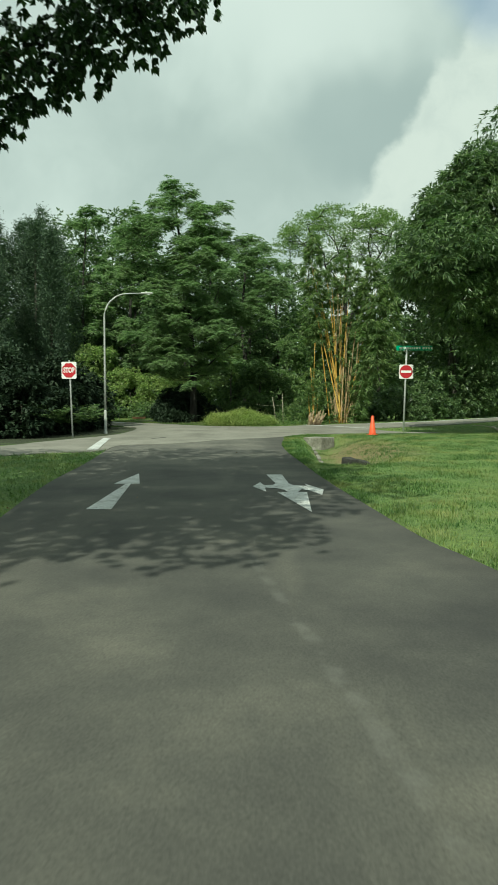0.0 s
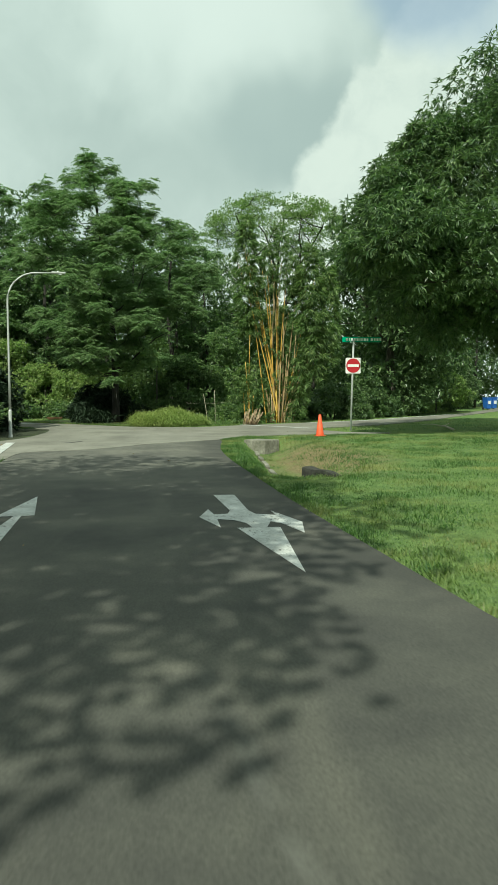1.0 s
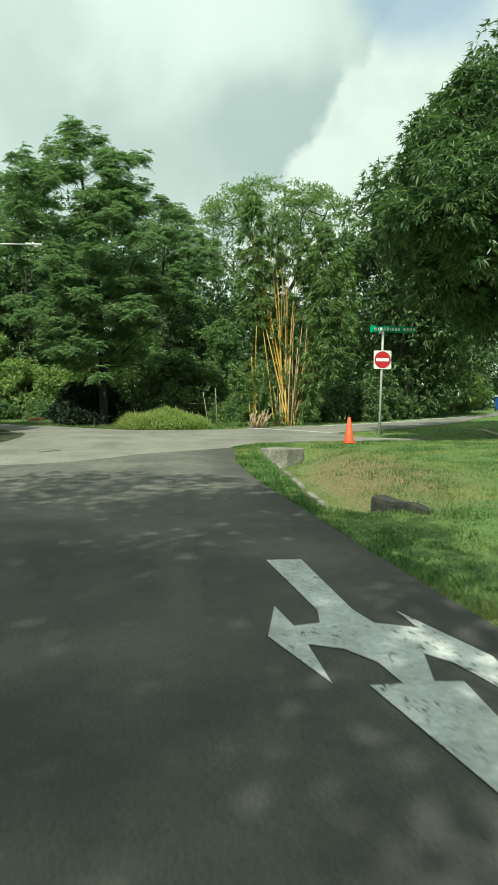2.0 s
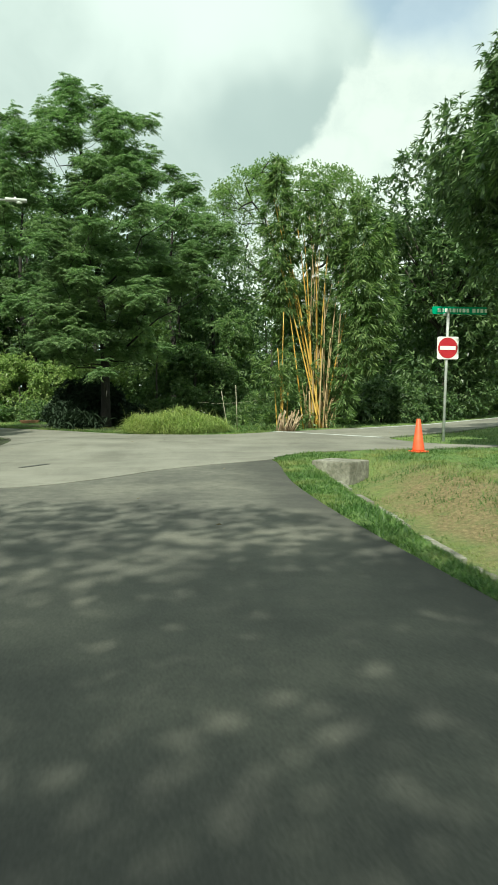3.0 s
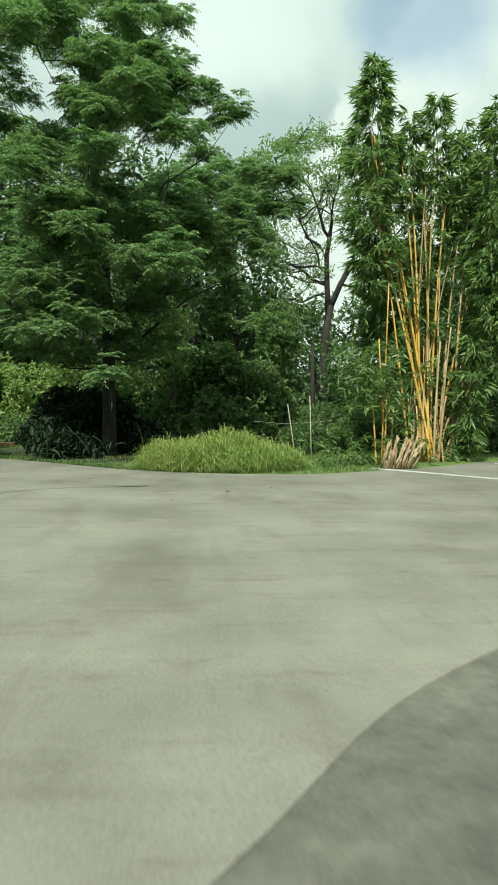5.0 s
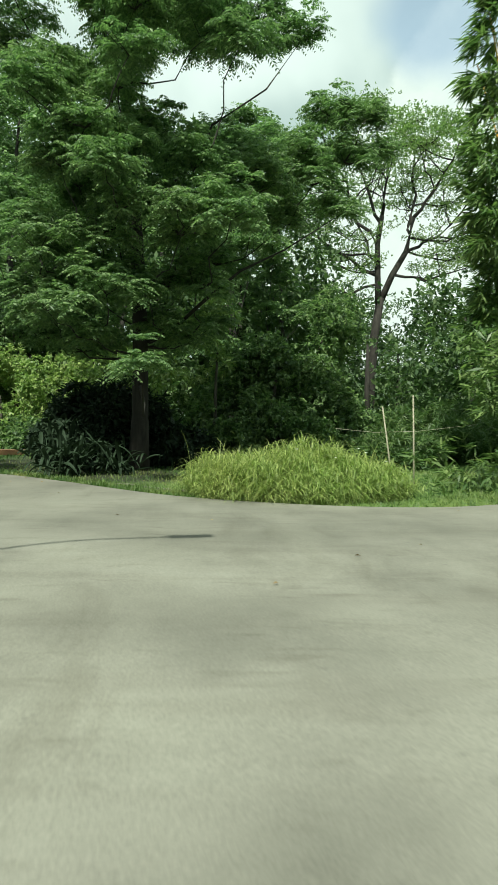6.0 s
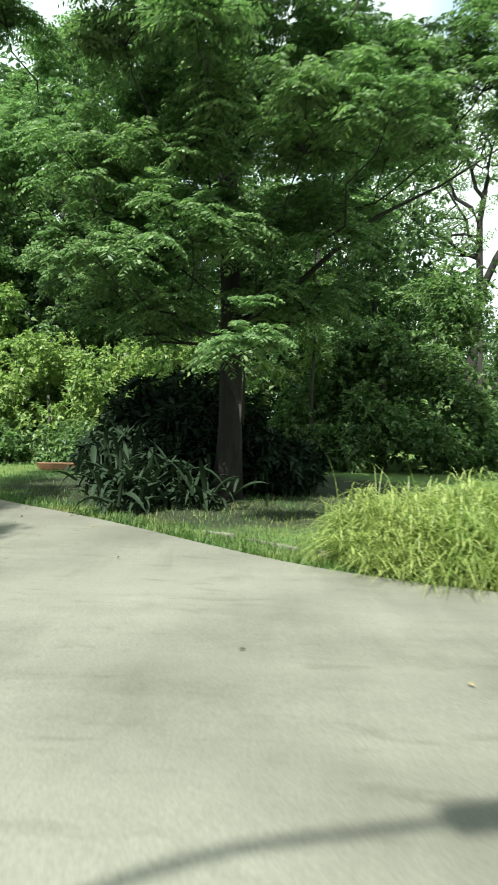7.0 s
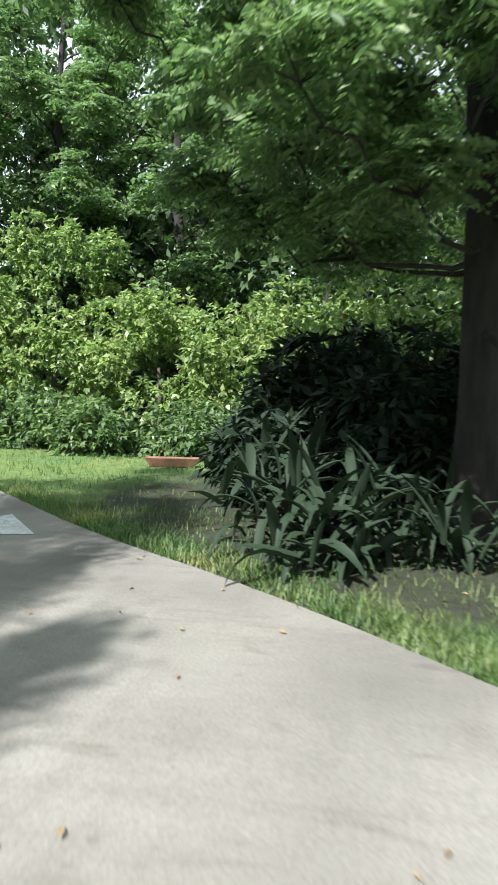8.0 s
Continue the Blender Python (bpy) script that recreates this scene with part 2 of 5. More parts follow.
def mat_lawn():
    """Turf that thins to dry earth on the bank of the drain."""
    m, nt, b = material("turf and bare earth", 0.95)
    fine = noise_tex(nt, 9.0, 5.0, 0.6)
    turf = ramp(nt, fine, ((0.3, (0.07, 0.135, 0.035)), (0.7, (0.145, 0.235, 0.062))))
    blades_tex = noise_tex(nt, 70.0, 4.0, 0.7)
    turf = mixed(nt, 1.0, turf, ramp(nt, blades_tex, ((0.3, (0.45, 0.5, 0.45)), (0.5, (1.0, 1.0, 1.0)), (0.7, (1.6, 1.5, 1.5)))), "MULTIPLY")
    blot = noise_tex(nt, 0.4, 4.0, 0.6)
    turf = mixed(nt, ramp(nt, blot, ((0.4, (0, 0, 0)), (0.65, (1, 1, 1)))), turf, mixed(nt, 1.0, turf, (1.3, 1.12, 1.0), "MULTIPLY"))
    earth = ramp(nt, noise_tex(nt, 16.0, 6.0, 0.75), ((0.3, (0.085, 0.075, 0.03)), (0.5, (0.2, 0.155, 0.072)), (0.7, (0.36, 0.275, 0.15))))
    c = nt.nodes.new("ShaderNodeTexCoord")
    d = nt.nodes.new("ShaderNodeVectorMath")
    d.operation = "DISTANCE"
    d.inputs[1].default_value = (0, 0, 0)
    mp = nt.nodes.new("ShaderNodeMapping")
    mp.vector_type = "TEXTURE"
    mp.inputs["Location"].default_value, mp.inputs["Scale"].default_value = (3.75, 20.0, 0), (1.7, 5.2, 8)
    nt.links.new(c.outputs["Object"], mp.inputs["Vector"])
    nt.links.new(mp.outputs["Vector"], d.inputs[0])
    w = nt.nodes.new("ShaderNodeMath")
    w.operation = "MULTIPLY_ADD"
    w.inputs[1].default_value = 1.3
    nt.links.new(noise_tex(nt, 1.3, 5.0, 0.65), w.inputs[0])
    nt.links.new(d.outputs["Value"], w.inputs[2])
    rg = nt.nodes.new("ShaderNodeMapRange")
    rg.inputs["From Min"].default_value, rg.inputs["From Max"].default_value = 1.7, 1.05
    rg.inputs["To Max"].default_value = 1.0
    nt.links.new(w.outputs["Value"], rg.inputs["Value"])
    # shade painted on the ground: dark ellipses under the tall tree and the cypresses
    d2 = nt.nodes.new("ShaderNodeVectorMath")
    d2.operation = "DISTANCE"
    mp2 = nt.nodes.new("ShaderNodeMapping")
    mp2.vector_type = "TEXTURE"
    mp2.inputs["Location"].default_value, mp2.inputs["Scale"].default_value = (-4.2, 41.8, 0), (4.2, 4.4, 8)
    nt.links.new(c.outputs["Object"], mp2.inputs["Vector"])
    nt.links.new(mp2.outputs["Vector"], d2.inputs[0])
    d3 = nt.nodes.new("ShaderNodeVectorMath")
    d3.operation = "DISTANCE"
    mp3 = nt.nodes.new("ShaderNodeMapping")
    mp3.vector_type = "TEXTURE"
    mp3.inputs["Location"].default_value, mp3.inputs["Scale"].default_value = (-10.0, 28.5, 0), (5.6, 9.5, 8)
    nt.links.new(c.outputs["Object"], mp3.inputs["Vector"])
    nt.links.new(mp3.outputs["Vector"], d3.inputs[0])
    shady = nt.nodes.new("ShaderNodeMath")
    shady.operation = "MINIMUM"
    nt.links.new(d2.outputs["Value"], shady.inputs[0])
    nt.links.new(d3.outputs["Value"], shady.inputs[1])
    w2 = nt.nodes.new("ShaderNodeMath")
    w2.operation = "MULTIPLY_ADD"
    w2.inputs[1].default_value = 0.5
    nt.links.new(noise_tex(nt, 1.7, 4.0, 0.65), w2.inputs[0])
    nt.links.new(shady.outputs["Value"], w2.inputs[2])
    rg2 = nt.nodes.new("ShaderNodeMapRange")
    rg2.inputs["From Min"].default_value, rg2.inputs["From Max"].default_value = 1.35, 1.1
    nt.links.new(w2.outputs["Value"], rg2.inputs["Value"])
    # dark green-brown ground colour that stands in for that shade
    shade_tone = ramp(nt, noise_tex(nt, 14.0, 4.0, 0.6), ((0.3, (0.018, 0.026, 0.011)), (0.7, (0.05, 0.06, 0.026))))
    bare = mixed(nt, 1.0, rg.outputs["Result"], ramp(nt, noise_tex(nt, 4.5, 5.0, 0.7), ((0.34, (0.55, 0.55, 0.55)), (0.5, (1, 1, 1)))), "MULTIPLY")
    ground = mixed(nt, bare, turf, earth)
    nt.links.new(mixed(nt, rg2.outputs["Result"], ground, shade_tone), b.inputs["Base Color"])
    bumped(nt, b, blades_tex, 0.8, 0.03)
    return m


M_GROUND = mat_lawn()
M_CONCRETE = mat_noise("weathered concrete", (0.15, 0.145, 0.12), (0.34, 0.32, 0.27), 14, 0.9, big=(2.2, (0.55, 0.55, 0.5)), bump=0.5, dist=0.006)
M_STONE = mat_noise("dark mossy stone", (0.012, 0.012, 0.01), (0.06, 0.056, 0.047), 7, 0.9, big=(2.0, (0.8, 0.95, 0.7)), bump=0.6, dist=0.01)
M_BARK = mat_noise("grey brown bark", (0.03, 0.026, 0.022), (0.1, 0.085, 0.07), 9, 0.92, big=(1.5, (0.7, 0.75, 0.65)), bump=0.7, dist=0.015, stretch=(1, 1, 0.25))
M_STEEL = mat_noise("galvanised steel", (0.5, 0.515, 0.52), (0.64, 0.65, 0.65), 12, 0.5, 0.1, big=(2.5, (0.8, 0.8, 0.78)), bump=0.05)
M_POLE = mat_noise("grey painted steel", (0.4, 0.42, 0.41), (0.55, 0.56, 0.54), 6, 0.5, 0.2, big=(1.5, (0.8, 0.8, 0.78)), bump=0.05)
M_WHITE = mat_noise("white sign sheeting", (0.72, 0.72, 0.7), (0.8, 0.8, 0.78), 5, 0.4, bump=0.0)
M_RED = mat_noise("red sign sheeting", (0.38, 0.01, 0.02), (0.47, 0.02, 0.032), 4, 0.4, bump=0.0)
M_GREEN = mat_noise("green sign sheeting", (0.0, 0.26, 0.135), (0.0, 0.33, 0.17), 4, 0.4, bump=0.0)
M_ORANGE = mat_noise("orange plastic", (0.75, 0.09, 0.03), (0.9, 0.14, 0.05), 6, 0.5, big=(4, (0.85, 0.8, 0.8)), bump=0.05)
M_BLUE = mat_noise("blue plastic", (0.02, 0.1, 0.4), (0.03, 0.14, 0.5), 6, 0.45, bump=0.05)
M_DARK = mat_noise("black rubber", (0.02, 0.02, 0.02), (0.035, 0.035, 0.035), 12, 0.7)
M_CULM = mat_noise("yellow bamboo cane", (0.4, 0.23, 0.04), (0.72, 0.5, 0.14), 3, 0.4, big=(1.0, (0.9, 0.75, 0.5)), bump=0.1, stretch=(3, 3, 0.5))
M_WOOD = mat_noise("orange-brown timber", (0.13, 0.065, 0.035), (0.3, 0.17, 0.095), 5, 0.7, big=(3.0, (0.6, 0.6, 0.6)), bump=0.3)
M_GLASS = mat_noise("milky lamp cover", (0.75, 0.77, 0.76), (0.82, 0.84, 0.82), 4, 0.25, bump=0.0)
M_TWIG = mat_noise("pale dry stick", (0.3, 0.27, 0.2), (0.5, 0.46, 0.36), 8, 0.8)

M_DARKBARK = mat_noise("dark bark", (0.014, 0.012, 0.011), (0.045, 0.039, 0.034), 9, 0.92, big=(1.5, (0.75, 0.8, 0.7)), bump=0.7, dist=0.015, stretch=(1, 1, 0.25))
M_TANCULM = mat_noise("weathered tan bamboo cane", (0.3, 0.2, 0.1), (0.56, 0.42, 0.25), 4, 0.55, big=(1.2, (0.8, 0.75, 0.65)), bump=0.15, stretch=(3, 3, 0.5))
M_STUMP = mat_noise("cut bamboo, pale above and soiled", (0.2, 0.13, 0.075), (0.52, 0.42, 0.28), 5, 0.85, big=(4.0, (0.55, 0.5, 0.42)), bump=0.3, stretch=(2, 2, 0.7))
L_FERN = mat_leaf("feathery leaf", (0.09, 0.15, 0.072), (0.29, 0.375, 0.175), 0.48, 0.42)
L_MANGO = mat_leaf("mango leaf", (0.05, 0.09, 0.042), (0.19, 0.255, 0.11), 0.36, 0.3)
L_BAMBOO = mat_leaf("bamboo leaf", (0.078, 0.135, 0.05), (0.27, 0.34, 0.135), 0.42, 0.38)
L_CYPRESS = mat_leaf("cypress spray", (0.035, 0.065, 0.042), (0.12, 0.17, 0.1), 0.7, 0.15)
L_RAIN = mat_leaf("rain tree leaf", (0.14, 0.205, 0.08), (0.27, 0.345, 0.13), 0.5, 0.45)
L_WOODS = mat_leaf("woodland leaf", (0.05, 0.09, 0.042), (0.16, 0.22, 0.095), 0.6, 0.35)
L_BUSH = mat_leaf("bright shrub leaf", (0.14, 0.21, 0.075), (0.42, 0.48, 0.19), 0.42, 0.42)
L_IVY = mat_leaf("creeper leaf", (0.07, 0.12, 0.055), (0.26, 0.335, 0.14), 0.42, 0.4)
L_GRASS = mat_leaf("lawn grass blade", (0.055, 0.12, 0.032), (0.215, 0.3, 0.088), 0.5, 0.35, (0.38, 0.35, 0.14))
L_WEED = mat_leaf("weed leaf", (0.06, 0.11, 0.04), (0.16, 0.22, 0.08), 0.5, 0.35)
L_TALL = mat_leaf("tall grass blade", (0.19, 0.25, 0.075), (0.5, 0.52, 0.2), 0.45, 0.4)
# deep shade is put into this leaf colour, darker than real foliage
L_PANDAN = mat_leaf("strap leaf darkened for shade", (0.016, 0.03, 0.018), (0.046, 0.066, 0.038), 0.6, 0.12, sheen=0.14)
L_NEAR = mat_leaf("heart-shaped leaf", (0.02, 0.045, 0.018), (0.05, 0.09, 0.03), 0.45, 0.2)
L_DRY = mat_leaf("fallen leaf", (0.16, 0.1, 0.05), (0.38, 0.28, 0.15), 0.7, 0.1)


# ---------------------------------------------------------------- mesh helpers
def sstep(a, b, v):
    u = np.clip((v - a) / (b - a), 0, 1)
    return u * u * (3 - 2 * u)


def level(x, y):
    """Height of the road surface and lawns."""
    return 0.2 * sstep(16, 32, y) - 0.07 * sstep(29.5, 36, y) * sstep(3.0, 0.0, x) + 0.012 * np.clip(y - 34, 0, 60)


def ditch(x, y):
    """Depth of the open drain beside the road."""
    along = sstep(14.6, 16.2, y) * (1 - sstep(23.9, 24.7, y))
    return 0.4 * along * sstep(1.85, 2.5, x) * (1 - sstep(2.75, 4.3, x))


def mesh_of(name, verts, faces, mat, smooth=False):
    me = bpy.data.meshes.new(name)
    me.from_pydata([tuple(v) for v in verts], [], faces)
    me.materials.append(mat)
    if smooth:
        me.polygons.foreach_set("use_smooth", [True] * len(me.polygons))
    me.update()
    return me


def quads_mesh(name, verts, mat):
    """Mesh of separate quads from an array (n, 4, 3)."""
    n = len(verts)
    me = bpy.data.meshes.new(name)
    me.vertices.add(4 * n)
    me.vertices.foreach_set("co", np.ascontiguousarray(verts, dtype=np.float32).ravel())
    me.loops.add(4 * n)
    me.loops.foreach_set("vertex_index", np.arange(4 * n, dtype=np.int32))
    me.polygons.add(n)
    me.polygons.foreach_set("loop_start", np.arange(0, 4 * n, 4, dtype=np.int32))
    me.materials.append(mat)
    me.update(calc_edges=True)
    me.validate()
    return me


def link(name, me, parent=None, label=""):
    ob = new(name, me)
    if parent is not None:
        ob.parent = parent
    if label:
        ob["label"] = label
    return ob


def part(name, bm, mat, parent=None, label="", smooth=False):
    me = bpy.data.meshes.new(name)
    bm.to_mesh(me)
    bm.free()
    me.materials.append(mat)
    if smooth:
        me.polygons.foreach_set("use_smooth", [True] * len(me.polygons))
    return link(name, me, parent, label)


def empty(name, loc, label, category, group="", kind="", rz=0.0):
    ob = new(name)
    ob.location, ob.rotation_euler = loc, (0, 0, radians(rz))
    return tagged(ob, label, category, group, kind)


def box(sx, sy, sz, bevel=0.0, at=(0, 0, 0), rot=(0, 0, 0)):
    bm = bmesh.new()
    bmesh.ops.create_cube(bm, size=1.0, matrix=Matrix.Diagonal((sx, sy, sz, 1)))
    if bevel:
        bmesh.ops.bevel(bm, geom=bm.edges[:], offset=bevel, segments=2, affect="EDGES", profile=0.6)
    bmesh.ops.transform(bm, matrix=pose(*at, *rot), verts=bm.verts[:])
    return bm


def lathe(profile, sides=20):
    """Body turned round z from (radius, height) pairs."""
    bm = bmesh.new()
    rings = []
    for r, z in profile:
        rings.append([bm.verts.new((r * math.cos(a), r * math.sin(a), z)) for a in np.linspace(0, 2 * math.pi, sides, endpoint=False)])
    for p, q in zip(rings, rings[1:]):
        for i in range(sides):
            bm.faces.new((p[i], p[(i + 1) % sides], q[(i + 1) % sides], q[i]))
    bm.faces.new(list(reversed(rings[0])))
    bm.faces.new(rings[-1])
    return bm


class Tubes:
    """Collects tapered tubes into one mesh."""

    def __init__(self):
        self.v, self.f = [], []

    def add(self, pts, radii, sides=8):
        pts = [Vector(p) for p in pts]
        start = len(self.v)
        for i, p in enumerate(pts):
            d = (pts[min(i + 1, len(pts) - 1)] - pts[max(i - 1, 0)]).normalized()
            a = d.orthogonal().normalized() if abs(d.z) < 0.95 else Vector((1, 0, 0)).cross(d).normalized()
            b = d.cross(a)
            for k in range(sides):
                t = 2 * math.pi * k / sides
                self.v.append(p + (a * math.cos(t) + b * math.sin(t)) * radii[i])
        for i in range(len(pts) - 1):
            for k in range(sides):
                a, b = start + i * sides + k, start + i * sides + (k + 1) % sides
                self.f.append((a, b, b + sides, a + sides))
        self.f.append(tuple(start + (len(pts) - 1) * sides + k for k in range(sides)))
        self.f.append(tuple(start + k for k in reversed(range(sides))))

    def mesh(self, name, mat):
        return mesh_of(name, self.v, self.f, mat, True)


def unit(a):
    return a / np.maximum(np.linalg.norm(a, axis=-1, keepdims=True), 1e-9)


def leaf_quads(base, axis, length, width, rng, fold=0.25):
    """A folded lance-shaped leaf at each base, pointing along axis: (n, 4, 3)."""
    n = len(base)
    axis = unit(axis)
    up = np.tile((0.0, 0.0, 1.0), (n, 1)) + rng.normal(0, 0.45, (n, 3))
    side = unit(np.cross(axis, up))
    nor = np.cross(side, axis)
    length, width = np.broadcast_to(length, n)[:, None], np.broadcast_to(width, n)[:, None]
    mid = base + axis * length * 0.42 + nor * width * fold
    return np.stack((base, mid + side * width * 0.5, base + axis * length - nor * width * fold * 0.6, mid - side * width * 0.5), 1)


def in_ball(n, rng, shell=0.0):
    d = unit(rng.normal(0, 1, (n, 3)))
    return d * (shell + (1 - shell) * rng.random((n, 1))) ** (1 / 3)


def rosettes(centres, radius, count, leaves, length, width, rng, droop=0.35, squash=0.75, shell=0.55):
    """Clumps of leaf rosettes: about each centre `count` twig ends, each with `leaves` leaves."""
    c = np.repeat(centres, count, 0)
    r = np.repeat(np.broadcast_to(radius, len(centres)), count)[:, None]
    off = in_ball(len(c), rng, shell ** 3) * (1, 1, squash)
    tips = c + off * r
    out = unit(off + (0, 0, 0.25) + rng.normal(0, 0.2, off.shape))
    tips, out = np.repeat(tips, leaves, 0), np.repeat(out, leaves, 0)
    axis = unit(out * 0.75 + unit(rng.normal(0, 1, out.shape)) * 0.9) - (0, 0, droop)
    k = len(tips)
    return leaf_quads(tips, axis, length * rng.uniform(0.7, 1.25, k), width * rng.uniform(0.75, 1.2, k), rng)


def frond_quads(base, axis, length, pairs, leaflet, width, rng, droop=0.45):
    """Feathery fronds: leaflets in pairs along an arching stalk."""
    axis = unit(axis)
    length = np.broadcast_to(length, len(base))[:, None]
    sets = []
    for k in range(pairs):
        s = 0.18 + 0.82 * k / (pairs - 1)
        p = base + axis * length * s - np.array((0, 0, 1.0)) * droop * length * s * s
        tang = unit(axis - np.array((0, 0, 1.0)) * 2 * droop * s)
        side = unit(np.cross(tang, (0, 0, 1.0)) + 1e-6)
        size = leaflet * math.sin(math.pi * (0.2 + 0.72 * s)) ** 0.7
        for sgn in (-1, 1):
            a = side * sgn * 0.85 + tang * 0.45 - np.array((0, 0, 1.0)) * 0.35 + rng.normal(0, 0.1, p.shape)
            sets.append(leaf_quads(p, a, size * rng.uniform(0.85, 1.15, len(p)), width, rng, 0.1))
    return np.concatenate(sets)


def tree(name, loc, label, tubes, crown_quads, leaf_mat, bark=None, group="", category="tree"):
    """A tree: trunk with limbs, and a crown of leaves; both given about its foot."""
    ob = empty(name, loc, label, category, group)
    link("trunk", tubes.mesh("trunk", bark or M_BARK), ob)
    link("crown", quads_mesh("crown", crown_quads, leaf_mat), ob)
    return ob


# ---------------------------------------------------------------- ground and roads
ROAD = [(3.0, 5.2), (2.71, 6.4), (2.42, 8.6), (2.05, 11.7), (1.7, 15.5), (1.42, 18.6), (1.28, 21.3), (1.3, 24.6),
        (0.15, 23.83), (-0.76, 23.06), (-1.58, 22.0), (-2.43, 21.2), (-3.7, 20.4), (-3.6, 18.2), (-3.1, 14.6), (-2.76, 11.6),
        (-2.5, 9.9), (-2.1, 7.7), (-1.2, 3.0), (0.2, -4.0), (2.5, -16.0), (7.4, -16.0), (5.0, -4.0), (3.9, 1.0)]
JUNCTION = [(1.3, 24.5), (1.45, 25.0), (2.1, 25.8), (3.3, 26.4), (5.4, 26.7), (7.6, 27.3), (6.2, 27.9), (5.5, 29.0), (5.35, 30.4), (5.9, 31.4),
            (7.5, 32.9), (10.5, 36.3), (13.3, 39.7), (16.2, 44.6), (23.8, 56), (33, 70), (45, 88), (41, 91), (28, 66), (18.2, 49.8),
            (13.2, 44.2), (9.4, 39.8), (5.8, 37.1), (3.4, 35.25), (1.5, 34.4), (0.0, 34.4), (-1.0, 34.62), (-2.0, 35.02), (-3.0, 35.6),
            (-4.0, 36.5), (-5.0, 37.5), (-6.0, 38.4), (-7.0, 39.2), (-8.0, 40.1), (-9.5, 41.6), (-14, 46), (-22, 54), (-40, 70), (-43, 67),
            (-25, 50), (-16, 42), (-11, 37.7), (-8, 35.4), (-6.2, 33.2), (-5.3, 30.5), (-5.0, 27.5), (-5.2, 25.2), (-6.1, 23.2),
            (-6.8, 21.5), (-7.3, 20), (-9, 17.5), (-14, 13), (-22, 7), (-20, 3.5), (-12, 10.5), (-8, 14.8), (-5.9, 16.7),
            (-4.9, 17.7), (-3.75, 18.4), (-3.7, 20.4), (-2.43, 21.1), (-1.58, 21.9), (-0.76, 22.96), (0.15, 23.73)]


def smooth_outline(pts, steps=4):
    """Closed Catmull-Rom curve through the points."""
    out, n = [], len(pts)
    for i in range(n):
        p = [np.array(pts[(i + k) % n], float) for k in (-1, 0, 1, 2)]
        for s in np.arange(steps) / steps:
            out.append(tuple(0.5 * (2 * p[1] + (p[2] - p[0]) * s + (2 * p[0] - 5 * p[1] + 4 * p[2] - p[3]) * s ** 2 + (3 * p[1] - p[0] - 3 * p[2] + p[3]) * s ** 3)))
    return out


def inside(poly, x, y):
    """Whether points (arrays) lie in the polygon."""
    px, py = np.array(poly).T
    res = np.zeros(np.shape(x), bool)
    for i in range(len(poly)):
        x0, y0, x1, y1 = px[i - 1], py[i - 1], px[i], py[i]
        if y0 != y1:
            cross = ((y0 > y) != (y1 > y)) & (x < (x1 - x0) * (y - y0) / (y1 - y0) + x0)
            res ^= cross
    return res


def sheet(name, outline, height, mat, label, thick=0.12, cells=1.5, kind="structure", category="road"):
    """A thick sheet of the given outline that follows the lie of the land."""
    bm = bmesh.new()
    vs = [bm.verts.new((x, y, 0)) for x, y in outline]
    es = [bm.edges.new((vs[i - 1], vs[i])) for i in range(len(vs))]
    bmesh.ops.triangle_fill(bm, edges=es, use_beauty=True)
    xs, ys = [p[0] for p in outline], [p[1] for p in outline]
    for axis, lo, hi in ((0, min(xs), max(xs)), (1, min(ys), max(ys))):
        for c in np.arange(lo + cells, hi, cells):
            nor = (1, 0, 0) if axis == 0 else (0, 1, 0)
            co = (c, 0, 0) if axis == 0 else (0, c, 0)
            bmesh.ops.bisect_plane(bm, geom=bm.verts[:] + bm.edges[:] + bm.faces[:], plane_co=co, plane_no=nor)
    rim = [e for e in bm.edges if e.is_boundary]
    for v in bm.verts:
        v.co.z = float(level(v.co.x, v.co.y)) + height
    ret = bmesh.ops.extrude_edge_only(bm, edges=rim)
    for v in ret["geom"]:
        if isinstance(v, bmesh.types.BMVert):
            v.co.z -= thick
    bmesh.ops.recalc_face_normals(bm, faces=bm.faces[:])
    if sum(f.normal.z for f in bm.faces if abs(f.normal.z) > 0.5) < 0:
        bmesh.ops.reverse_faces(bm, faces=bm.faces[:])
    ob = part(name, bm, mat)
    return tagged(ob, label, category, kind=kind)


ROAD_C, JUNCTION_C = smooth_outline(ROAD), smooth_outline(JUNCTION)
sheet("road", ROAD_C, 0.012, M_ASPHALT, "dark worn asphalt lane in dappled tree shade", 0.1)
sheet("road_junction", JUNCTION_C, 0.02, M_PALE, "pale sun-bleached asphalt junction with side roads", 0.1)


def ground_sheet():
    fx = np.concatenate((-np.geomspace(1600, 16, 26), np.arange(-14, 18.01, 0.4), np.geomspace(20, 1600, 26)))
    fy = np.concatenate((-np.geomspace(1600, 8, 22), np.arange(-6, 56.01, 0.4), np.geomspace(58, 2600, 30)))
    gx, gy = np.meshgrid(fx, fy)
    z = level(gx, gy) - ditch(gx, gy)
    rng = np.random.default_rng(5)
    paved = inside(ROAD_C, gx, gy) | inside(JUNCTION_C, gx, gy)
    z = z + np.where(paved, -0.05, rng.uniform(-0.012, 0.02, z.shape))
    v = np.stack((gx, gy, z), -1).reshape(-1, 3)
    nx, ny = len(fx), len(fy)
    f = [(j * nx + i, j * nx + i + 1, (j + 1) * nx + i + 1, (j + 1) * nx + i) for j in range(ny - 1) for i in range(nx - 1)]
    ob = link("ground", mesh_of("ground", v, f, M_GROUND, True))
    return tagged(ob, "green lawn ground round the road junction", "ground", kind="structure")


